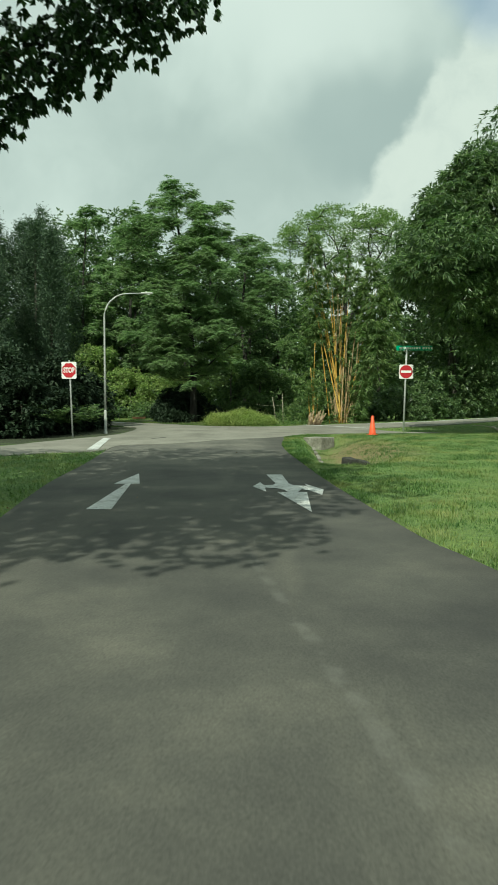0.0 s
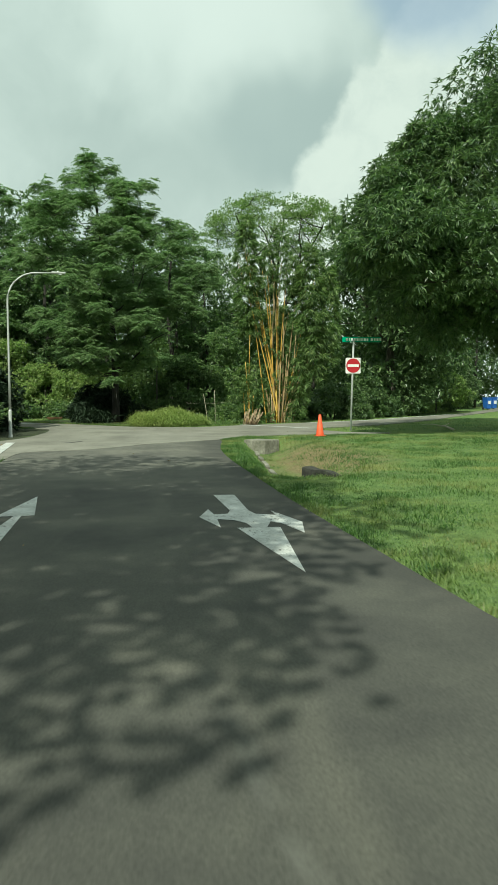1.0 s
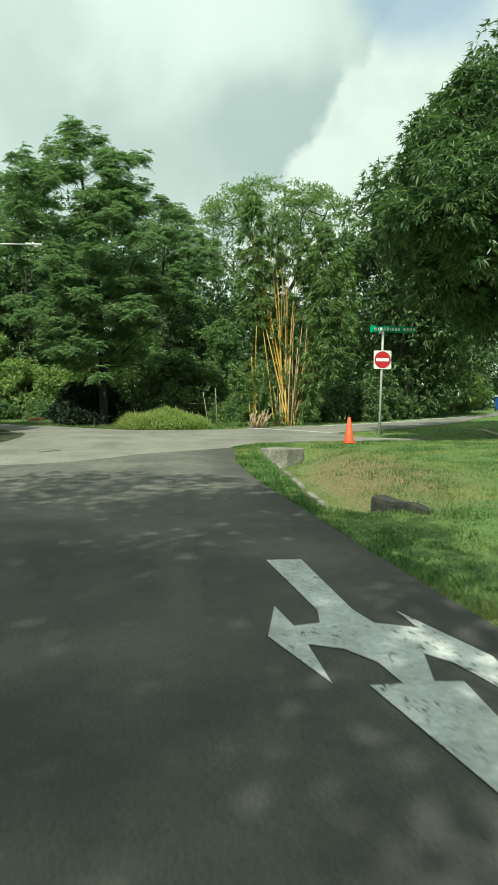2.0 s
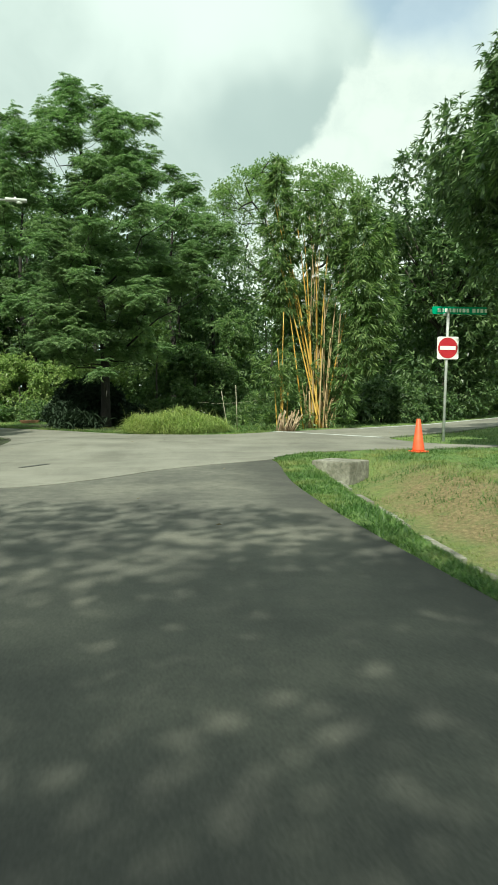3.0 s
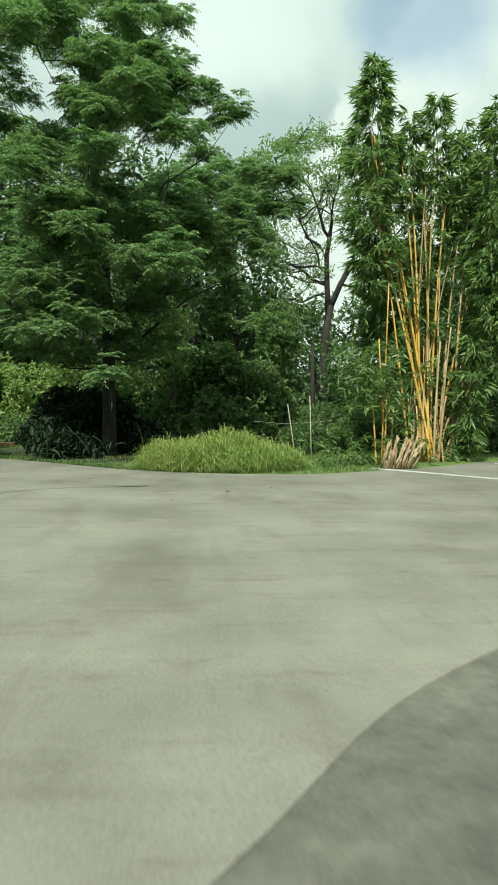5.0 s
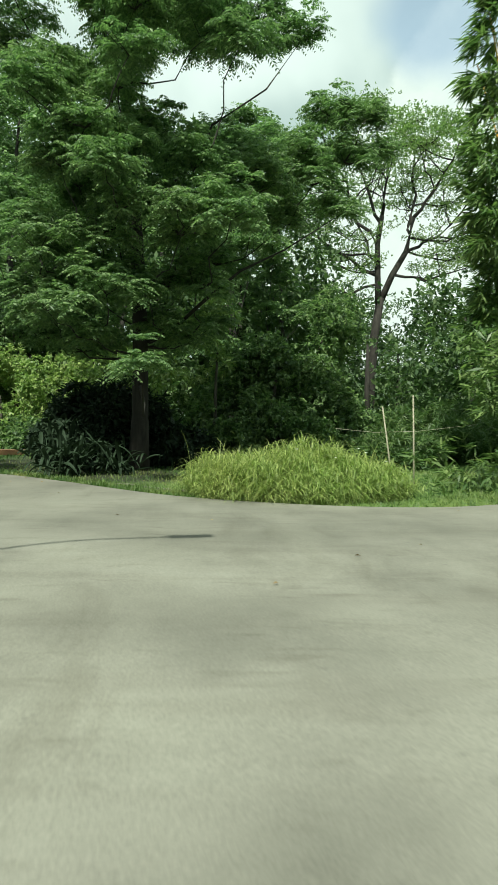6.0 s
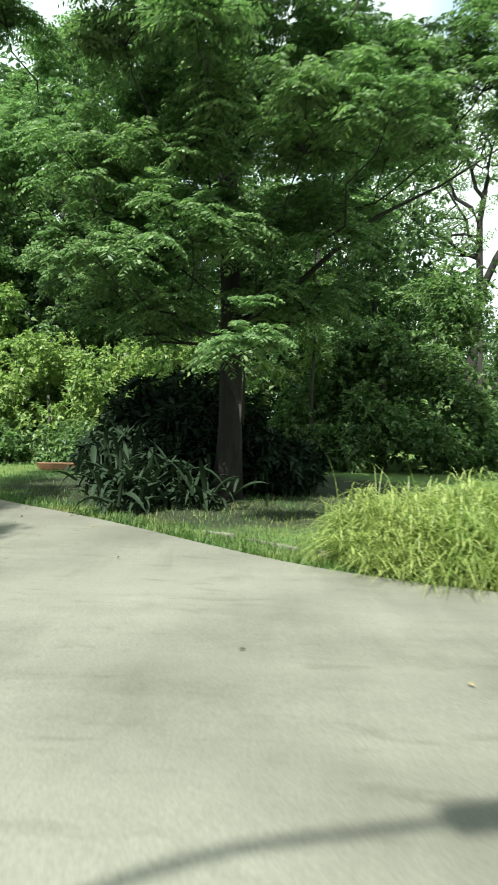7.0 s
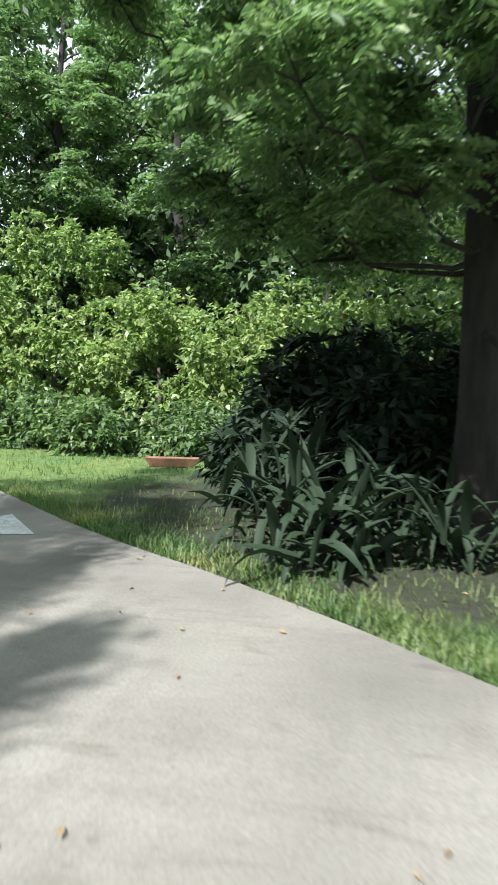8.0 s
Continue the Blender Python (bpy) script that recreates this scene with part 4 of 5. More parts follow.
    link("foliage", quads_mesh("foliage", leaf_fans(np.array(P), np.array(O), 8, 0.27, 0.045, rng), L_BAMBOO), ob)


def cut_bamboo():
    """A leaning bundle of cut bamboo stumps at the roadside."""
    rng = np.random.default_rng(43)
    ob = empty("cut_bamboo", (3.05, 35.15, level(3.05, 35.15)), "bundle of dry cut bamboo stumps at the roadside", "bamboo stumps")
    for i in range(60):
        x, y = rng.uniform(-0.3, 0.32), rng.uniform(-0.18, 0.2)
        d = unit(np.array((0.3 + 0.5 * x + rng.normal(0, 0.14), rng.normal(-0.15, 0.12), 1.0)))
        h = rng.uniform(0.3, 0.85)
        r = rng.uniform(0.012, 0.024)
        t = Tubes()
        p = np.array((x - 0.15, y, -0.02))
        t.add([p, p + d * h * 0.5, p + d * h * 0.52, p + d * h], (r, r, r * 1.12, r), 8)
        link("stump", t.mesh("stump", M_STUMP), ob)


def cypress(loc, height, radius, seed, tip):
    rng = np.random.default_rng(seed)
    t = Tubes()
    t.add([(0, 0, -0.1), (0, 0, height * 0.5), (0, 0, height * 0.95)], (0.1, 0.06, 0.02), 8)
    plumes, tiers = 62, 8
    n = plumes * tiers
    z0, rise = rng.uniform(0.0, 0.93, plumes) ** 0.9, rng.uniform(0.7, 1.5, plumes) / height
    k = np.tile(np.linspace(0, 1, tiers), plumes)
    z = np.minimum(np.repeat(z0, tiers) + np.repeat(rise, tiers) * k, 1.0)
    prof = np.interp(z, (0, 0.08, 0.3, 0.7, 0.92, 1.0), (0.75, 1.0, 1.0, 0.82 - 0.15 * tip, 0.5 - 0.3 * tip, 0.12 - 0.1 * tip)) * radius
    a = np.repeat(rng.uniform(0, 2 * math.pi, plumes), tiers)
    r = prof * np.repeat(np.sqrt(rng.uniform(0.35, 1.0, plumes)), tiers) * (0.78 + 0.3 * np.sin(k * math.pi * 0.75))
    c = np.stack((r * np.cos(a), r * np.sin(a), z * height), 1)
    spread = np.repeat(0.06 + 0.12 * np.sin(0.5 + 2.4 * k), 38)[:, None]
    base = np.repeat(c, 38, 0) + rng.normal(0, 1, (n * 38, 3)) * spread * (1, 1, 1.3)
    axis = np.repeat(np.stack((np.cos(a) * 0.4, np.sin(a) * 0.4, np.full(n, 0.45)), 1), 38, 0) + rng.normal(0, 0.4, (n * 38, 3))
    q = leaf_quads(base, axis, rng.uniform(0.09, 0.2, len(base)), 0.036, rng)
    tree("cypress", loc, "dark columnar cypress with dense upright sprays", t, q, L_CYPRESS, group="cypresses by the side road")


def overhang_tree():
    """Roadside trees to the left whose boughs shade the lane."""
    rng = np.random.default_rng(51)
    lobes = []
    while len(lobes) < 140:
        x, y, z = rng.uniform(-3.0, 5.6), rng.uniform(-6.5, 6.5), rng.uniform(6.4, 11.5)
        e = ((x - 0.8) / 4.4) ** 2 + (y / 6.6) ** 2 + ((z - 8.6) / 3.0) ** 2
        if e < 1 and z > 3.3 + 0.62 * (y + 5.0) and not (x > 3.6 and y < -4.2):
            lobes.append((x, y, z, rng.uniform(0.8, 1.25)))
    lobes += [(rng.uniform(-1.0, 4.2), rng.uniform(-2.8, 2.6), rng.uniform(8.2, 10.4), rng.uniform(0.8, 1.1)) for _ in range(20)]
    lobes += [(rng.uniform(0.8, 3.4), rng.uniform(-5.6, -2.6), rng.uniform(8.2, 9.6), rng.uniform(0.75, 1.0)) for _ in range(20)]
    # a low bough that reaches towards the road
    lobes += [(2.5, 4.6, 5.9, 0.68), (3.0, 4.8, 6.2, 0.68), (3.6, 4.9, 6.5, 0.68), (2.0, 4.4, 5.6, 0.68), (3.3, 5.2, 6.9, 0.74), (2.6, 5.0, 6.6, 0.81), (4.1, 4.9, 6.9, 0.61), (2.2, 4.9, 6.2, 0.74), (1.7, 4.6, 5.35, 0.61), (4.4, 5.2, 7.3, 0.68), (3.4, 5.4, 7.4, 0.81), ]
    lobed_tree("roadside_tree", (-4.6, 4.4, 0), "roadside tree with dark heart-shaped leaves over the lane", (0.6, 0.3, 5.4), lobes, L_NEAR, 52, 78, 6, 0.132, 0.09, 1.0, 0.28)
    lobes = lobes_in(70, (0, 0, 7.6), (3.2, 4.4, 3.0), (0.8, 1.3), rng, -0.75, 0.35)
    lobed_tree("roadside_tree", (-9.2, 7.5, 0), "leafy roadside tree on the grass island", (0.2, 0.2, 5.0), lobes, L_NEAR, 53, 50, 6, 0.16, 0.1, 0.6, 0.28)


def woodland():
    """Woods that close the view behind the junction."""
    rng = np.random.default_rng(61)
    c, r, c2, r2, c3 = [], [], [], [], []
    stands = [(1.0, 58, 12, 3.2), (-19, 60, 17, 5), (-14, 62, 18, 5), (-17, 51, 13, 4), (-6, 52.5, 9.5, 3), (-1.5, 54, 8.5, 3), (-10, 54, 10.5, 3.2), (-16, 56, 15, 5), (-8.5, 60, 14, 5), (-13, 64, 17, 6), (-17.5, 58, 14, 4), (-10.5, 57, 15.5, 5), (-5, 58, 15, 5), (0, 60, 13, 4.5), (-22, 55, 14, 5), (-29, 58, 15, 6), (-38, 60, 16, 7), (-20, 44, 11, 4.5), (-27, 46, 12, 5),
              (16, 68, 12, 5), (24, 74, 13, 6), (30, 84, 13, 6), (36, 70, 14, 6), (42, 60, 15, 6), (4, 84, 11, 5), (12, 88, 12.5, 6), (9, 80, 10, 5), (10, 70, 7, 4), (13.5, 74, 9, 5), (5, 72, 7, 3.5), (6.5, 76, 10.5, 4), (1.5, 74, 11, 4), (14.5, 52, 7, 3), (18, 55, 8, 3), (-4, 80, 10, 6), (20, 92, 11, 6),
              (30.5, 60, 13, 4.5), (21, 70, 13, 5), (27.5, 70, 14, 5), (28, 52, 12, 5), (34, 44, 12, 5), (-16, 33, 11, 4), (-21, 28, 11, 4.5), (-28, 36, 12, 5), (8.6, 54, 7, 3.2), (4.8, 56, 6, 3), (-34, 20, 12, 6), (-26, -4, 12, 6), (26, 6, 12, 6), (-18, -22, 12, 6), (10, -34, 13, 8), (24, -20, 13, 7), (34, 26, 13, 6)]
    for x, y, h, w in stands:
        k = int((10 if y > 40 and abs(x) < 0.5 * y + 3 else 4) * w * h / 14)
        for _ in range(k):
            d = in_ball(1, rng, 0.25)[0]
            seen = y > 40 and abs(x) < 0.5 * y + 3
            (c if seen else c2).append((x + d[0] * w, y + d[1] * w * 0.8, float(level(x, y)) + h * 0.5 + d[2] * h * 0.5 + 0.3))
            (r if seen else r2).append(rng.uniform(0.9, 1.7))
    # thicket below the crowns
    for _ in range(150):
        x, y = rng.uniform(-28, 19), rng.uniform(58, 64)
        c.append((x, y - 0.02 * (x - 2) ** 2 * 0.2, rng.uniform(0.3, 4.2)))
        r.append(rng.uniform(0.8, 1.3))
    # the deep wood behind, closed to the ground
    for x0, x1, y0, y1, top, n in ((-34, -12, 63, 72, 11.0, 150), (-12, -1, 60, 68, 13.0, 170), (-1, 3.5, 62, 68, 8.5, 60), (4, 20, 70, 80, 4.5, 90), (19, 44, 71, 82, 9.5, 190), (9, 20, 58, 64, 7.5, 60)):
        for _ in range(n):
            x, y = rng.uniform(x0, x1), rng.uniform(y0, y1)
            c3.append((x, y, float(level(x, y)) + rng.uniform(0.2, top)))
    q = rosettes(np.array(c), np.array(r), 30, 4, 0.32, 0.15, rng, 0.3, 0.7, 0.4)
    q = np.concatenate((q, rosettes(np.array(c2), np.array(r2), 22, 4, 0.65, 0.36, rng, 0.3, 0.7, 0.4), rosettes(np.array(c3), 1.6, 20, 4, 0.55, 0.3, rng, 0.3, 0.7, 0.4)))
    ob = link("woodland", quads_mesh("woodland", q, L_WOODS))
    tagged(ob, "dense dark green woodland behind the road", "woods", kind="stuff")
    t = Tubes()
    for x, y, h, w in stands:
        z = float(level(x, y))
        t.add([(x, y, z - 0.1), (x + rng.normal(0, 0.2), y, z + h * 0.4), (x + rng.normal(0, 0.4), y, z + h * 0.8)], (0.16, 0.12, 0.05), 8)
    link("trunks", t.mesh("trunks", M_DARKBARK), ob)


def creeper_mound():
    """Old stump and shrubs smothered by creepers."""
    rng = np.random.default_rng(71)
    lobes = []
    for _ in range(95):
        a, s = rng.uniform(0, 2 * math.pi), rng.random() ** 0.6
        x, y = 3.3 * s * math.cos(a), 1.8 * s * math.sin(a)
        top = 4.5 * (1 - 0.85 * s ** 1.8) * (1.0 if x < 1 else 0.95)
        lobes.append((x, y, max(0.3, top * rng.uniform(0.35, 1.0) ** 0.5 - 0.3), rng.uniform(0.5, 0.8)))
    for k in range(46):
        a = k * 0.1366 * 2
        lobes.append((rng.uniform(2.2, 3.3) * math.cos(a), rng.uniform(1.1, 1.9) * math.sin(a), rng.uniform(0.15, 1.0), rng.uniform(0.45, 0.7)))
    lobed_tree("creeper_mound", (-0.2, 48.2, level(0, 48)), "mound of shrubs smothered in dark creepers", (0, 0, 2.5), lobes, L_IVY, 72, 60, 6, 0.15, 0.085, 0.5, 0.15, category="shrub")
    lobes = [(*(np.array((2.0, 0.6, 4.6)) + in_ball(1, rng)[0] * (1.0, 1.0, 1.3)), rng.uniform(0.5, 0.8)) for _ in range(22)]
    lobed_tree("creeper_mound", (-0.1, 49.6, level(0, 49.6)), "leafy sapling rising from the creepers", (1.8, 0.5, 4.2), lobes, L_IVY, 73, 46, 6, 0.2, 0.07, 0.6, 0.08, category="shrub")
    lobes = [(x, rng.normal(0, 0.2), z, rng.uniform(0.3, 0.45)) for x, z in ((-0.9, 4.2), (-0.6, 4.5), (-0.2, 4.8), (0.2, 4.9), (0.4, 4.5), (-0.3, 3.9), (0.0, 3.4), (0.2, 2.9), (-1.0, 3.6), (-0.6, 2.6))]
    lobed_tree("vine_tree", (-2.3, 47.2, level(-2.3, 47.2)), "vine-draped thin tree with yellow-green leaf sprays", (0.1, 0, 3.6), lobes, L_BUSH, 74, 30, 6, 0.22, 0.06, 0.7, 0.08, category="shrub")


def bright_shrubs():
    rng = np.random.default_rng(81)
    for x, y, h, w, leaf in ((-9.6, 48.6, 3.6, 1.9, L_BUSH), (-7.2, 48.4, 3.5, 1.6, L_BUSH), (-12.6, 49.6, 5.4, 2.2, L_BUSH), (-15.8, 49.6, 5.0, 2.2, L_BUSH), (-5.5, 49.2, 3.4, 1.3, L_BUSH), (-8.4, 46.9, 0.9, 0.9, L_IVY), (-10.2, 47.0, 1.0, 1.0, L_IVY), (-6.9, 47.0, 1.1, 0.8, L_IVY), (-12.2, 47.6, 1.2, 1.1, L_IVY),
                             (-9.0, 52.5, 6.0, 2.4, L_IVY), (-13.0, 53.5, 7.0, 2.4, L_IVY), (-5.6, 52.8, 5.5, 2.2, L_IVY)):
        lobes = lobes_in(int(20 + 9 * w * h / 3), (0, 0, h * 0.5), (w, w * 0.8, h * 0.5), (0.4, 0.65), rng, -1.0, 0.5)
        lobed_tree("shrub", (x, y, level(x, y)), "sunlit yellow-green roadside shrub" if leaf is L_BUSH else "dark green overgrown shrub", (0, 0, h * 0.5), lobes, leaf, int(rng.integers(1e6)), 40, 5, 0.15, 0.085, 0.5, 0.08, group="shrubs behind the verge", category="shrub")
    lobes = [(rng.normal(0, 0.8), rng.normal(0, 0.5), rng.uniform(1.5, 3.2), rng.uniform(0.2, 0.4)) for _ in range(34)]
    lobed_tree("shrub", (-4.9, 44.2, level(-4.9, 44.2)), "thin shrub with pale drooping leaves behind the trunk", (0.1, 0, 2.2), lobes, L_BUSH, 83, 9, 5, 0.17, 0.075, 0.9, 0.05, category="shrub")
    # weedy hump beyond the stakes
    for x, y, h, w in ((3.3, 43.2, 1.5, 1.5), (2.2, 41.2, 0.8, 1.1), (4.9, 44.6, 1.7, 1.5)):
        lobes = lobes_in(int(24 + 9 * w * h), (0, 0, h * 0.4), (w, w * 0.9, h * 0.5), (0.3, 0.5), rng, -1.0, 0.4)
        lobed_tree("shrub", (x, y, level(x, y)), "low grassy weeds growing over a hump", (0, 0, h * 0.4), lobes, L_WEED, int(rng.integers(1e6)), 50, 7, 0.2, 0.04, 0.3, 0.03, group="weeds beyond the stakes", category="weeds")
    # undergrowth along the far side of the right-hand road
    for x, y, h, w in ((8.2, 42.0, 2.0, 1.4), (10.5, 44.3, 2.4, 1.5), (13.8, 47.0, 2.8, 1.6), (17.4, 51.6, 3.0, 2.5), (20.0, 56, 3.0, 1.8), (6.6, 41.0, 1.1, 1.0), (12.2, 45.2, 1.2, 0.9), (9.4, 41.6, 0.7, 0.8), (15.2, 49.5, 3.2, 1.8), (24.4, 66, 3.4, 2.0)):
        lobes = lobes_in(int(18 + 8 * w * h / 3), (0, 0, h * 0.5), (w, w * 0.8, h * 0.5), (0.35, 0.6), rng, -1.0, 0.5)
        # sun and shade by leaf colour: bright leaves on the widest, dark on the rest
        lobed_tree("shrub", (x, y, level(x, y)), "leafy undergrowth shrub along the road edge, leaf tone set for sun or shade", (0, 0, h * 0.5), lobes, L_BUSH if w > 2.2 else L_MANGO, int(rng.integers(1e6)), 26, 6, 0.23, 0.085, 0.55, 0.06, group="undergrowth along the side road", category="shrub")


def shade_hedge():
    """Undergrowth below the cypresses and beneath the tall tree, leaf colour darkened for shade."""
    rng = np.random.default_rng(85)
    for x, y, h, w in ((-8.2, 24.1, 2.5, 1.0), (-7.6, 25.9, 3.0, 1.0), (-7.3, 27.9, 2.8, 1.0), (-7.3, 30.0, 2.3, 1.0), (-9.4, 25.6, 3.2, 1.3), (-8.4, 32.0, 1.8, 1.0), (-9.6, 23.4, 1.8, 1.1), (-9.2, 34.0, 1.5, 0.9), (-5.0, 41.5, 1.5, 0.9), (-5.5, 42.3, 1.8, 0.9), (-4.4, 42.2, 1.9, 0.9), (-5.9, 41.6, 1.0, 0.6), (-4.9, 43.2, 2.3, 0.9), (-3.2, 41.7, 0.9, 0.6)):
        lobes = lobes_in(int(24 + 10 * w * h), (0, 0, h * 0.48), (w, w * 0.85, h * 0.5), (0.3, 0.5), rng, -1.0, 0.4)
        lobed_tree("shrub", (x, y, level(x, y)), "undergrowth shrub with deep shade put into its leaf colour", (0, 0, h * 0.5), lobes, L_PANDAN, int(rng.integers(1e6)), 26, 5, 0.23, 0.08, 0.55, 0.06, group="dark undergrowth", category="shrub")


def strap_plants():
    """Strap-leaved plants under the tall tree, shade put into their colour, and by the stop sign."""
    rng = np.random.default_rng(91)
    shapes = []
    for k, bend in enumerate((0.35, 0.6, 0.9, 1.2)):
        v, f = [], []
        for i in range(7):
            u = i / 6
            half = 0.07 * (0.55 + 1.3 * u * (1 - u)) * (1 - u ** 4) + 0.002
            x, z = u - 0.25 * bend * u ** 3, 0.55 * u - bend * u * u * 0.75
            v += [(x, -half, z + 0.25 * half), (x, 0, z - 0.25 * half), (x, half, z + 0.25 * half)]
        for i in range(6):
            a = 3 * i
            f += [(a, a + 1, a + 4, a + 3), (a + 1, a + 2, a + 5, a + 4)]
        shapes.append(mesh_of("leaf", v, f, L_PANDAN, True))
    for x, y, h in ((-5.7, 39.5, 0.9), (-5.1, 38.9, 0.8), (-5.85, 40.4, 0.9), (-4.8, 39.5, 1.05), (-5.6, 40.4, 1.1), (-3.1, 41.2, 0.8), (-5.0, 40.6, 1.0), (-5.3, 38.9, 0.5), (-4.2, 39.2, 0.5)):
        ob = empty("strap_plant", (x, y, level(x, y)), "strap-leaved plant with the tree's shade put into its leaf colour", "plant", "strap-leaved plants under the tree")
        for i in range(46):
            leaf = link("leaf", shapes[int(rng.integers(4))], ob)
            z = rng.uniform(0.0, 0.75) * h
            leaf.location = (rng.normal(0, 0.2), rng.normal(0, 0.2), z * 0.8)
            leaf.rotation_euler = (rng.normal(0, 0.2), -rng.uniform(-0.1, 0.9), rng.uniform(0, 2 * math.pi))
            leaf.scale = (rng.uniform(0.4, 0.8),) * 2 + (rng.uniform(0.6, 0.9),)
    for x, y in ((-6.75, 25.5), (-6.5, 26.6), (-7.2, 24.5)):
        n = 26
        a = rng.uniform(0, 2 * math.pi, n)
        base = np.tile((0, 0, 0.35), (n, 1)) + rng.normal(0, 0.05, (n, 3))
        axis = np.stack((np.cos(a), np.sin(a), rng.uniform(0.8, 3.0, n)), 1)
        q = frond_quads(base, axis, rng.uniform(1.1, 1.9, n), 14, 0.3, 0.03, rng, 0.45)
        ob = link("palm", quads_mesh("palm", q, L_IVY))
        ob.location = (x, y, level(x, y))
        tagged(ob, "low feathery palm in deep shade", "palm", "low palms by the stop sign")


# ---------------------------------------------------------------- grass
def blades(pos, height, width, lean, rng, seg=1):
    """Bent grass blades at positions (n, 3)."""
    n = len(pos)
    a = rng.uniform(0, 2 * math.pi, n)
    d = np.stack((np.cos(a), np.sin(a), np.zeros(n)), 1)
    s = np.stack((-np.sin(a), np.cos(a), np.zeros(n)), 1) * np.broadcast_to(width, n)[:, None] * 0.5
    h = np.broadcast_to(height, n)[:, None]
    k = (lean * rng.uniform(0.3, 1.0, n))[:, None]
    up = np.array((0, 0, 1.0))
    mid = pos + up * h * 0.6 + d * h * k * 0.3
    tip = pos + up * h * (1 - 0.35 * k) + d * h * k
    if seg == 0:
        return np.stack((pos - s, pos + s, tip + s * 0.3, tip - s * 0.3), 1)
    low = np.stack((pos - s, pos + s, mid + s * 0.8, mid - s * 0.8), 1)
    top = np.stack((mid - s * 0.8, mid + s * 0.8, tip + s * 0.15, tip - s * 0.15), 1)
    return np.concatenate((low, top))


def arching(pos, height, width, lean, rng):
    """Soft grass blades of four bending pieces."""
    n = len(pos)
    a = rng.uniform(0, 2 * math.pi, n)
    d = np.stack((np.cos(a), np.sin(a), np.zeros(n)), 1)
    s = np.stack((-np.sin(a), np.cos(a), np.zeros(n)), 1) * width * 0.5
    h, k = np.broadcast_to(height, n)[:, None], (lean * rng.uniform(0.2, 1.0, n))[:, None]
    rows = [pos + np.array((0, 0, 1.0)) * h * (u - 0.55 * k * u ** 3) + d * h * k * 0.8 * u ** 2 for u in (0, 0.35, 0.62, 0.85, 1.0)]
    wide = (0.8, 1.0, 0.85, 0.55, 0.1)
    return np.concatenate([np.stack((p - s * v, p + s * v, q + s * w, q - s * w), 1) for p, q, v, w in zip(rows, rows[1:], wide, wide[1:])])


def tall_grass():
    rng = np.random.default_rng(101)
    ob = empty("tall_grass", (-0.9, 36.0, level(-0.9, 36.0)), "mound of tall sunlit yellow-green grass at the road edge", "grass")
    n = 9000
    a, s = rng.uniform(0, 2 * math.pi, n), np.sqrt(rng.random(n))
    x, y = 1.85 * s * np.cos(a), 1.3 * s * np.sin(a)
    wave = 0.82 + 0.2 * np.sin(x * 3.1 + 1) * np.cos(y * 2.3) + 0.16 * np.sin(x * 7.3 + y * 5.1) + 0.1 * np.sin(x * 15.0 - y * 9.0)
    h = (0.74 * np.sqrt(np.clip(1.05 - s ** 3.2, 0, 1)) + 0.12) * wave
    pos = np.stack((x, y, np.full(n, -0.02)), 1)
    link("blades", quads_mesh("blades", arching(pos, h * rng.uniform(0.6, 1.2, n), 0.012, 1.7, rng), L_TALL), ob)
    # leaves that spill outward over the mound
    for k in range(3):
        pos2 = pos + np.stack((rng.normal(0, 0.07, n), rng.normal(0, 0.07, n), h * rng.uniform(0.35, 0.92, n)), 1)
        link("leaves", quads_mesh("leaves", arching(pos2[k::2], rng.uniform(0.12, 0.32, len(pos2[k::2])), 0.014, 2.1, rng), L_TALL), ob)
    n = 46
    a, s = rng.uniform(0, 2 * math.pi, n), np.sqrt(rng.random(n))
    pos = np.stack((1.9 * s * np.cos(a), 1.1 * s * np.sin(a), np.full(n, 0.2)), 1)
    link("seed_stalks", quads_mesh("seed_stalks", arching(pos, rng.uniform(0.75, 1.15, n), 0.009, 1.2, rng), L_TALL), ob)
    for x, y, z in ((0.9, -0.5, 0.92), (1.0, -0.62, 0.86), (0.5, -0.7, 0.78), (1.35, -0.5, 0.72), (-0.1, -0.6, 0.9), (0.75, -0.8, 0.66)):
        a = rng.uniform(0, 2 * math.pi) + np.arange(5) * 1.257
        petals = leaf_quads(np.tile((x, y, z - 0.12), (5, 1)), np.stack((np.cos(a), np.sin(a) - 0.3, np.full(5, 0.4)), 1), 0.035, 0.022, rng)
        link("flower", quads_mesh("flower", petals, M_WHITE), ob, "small white flower")


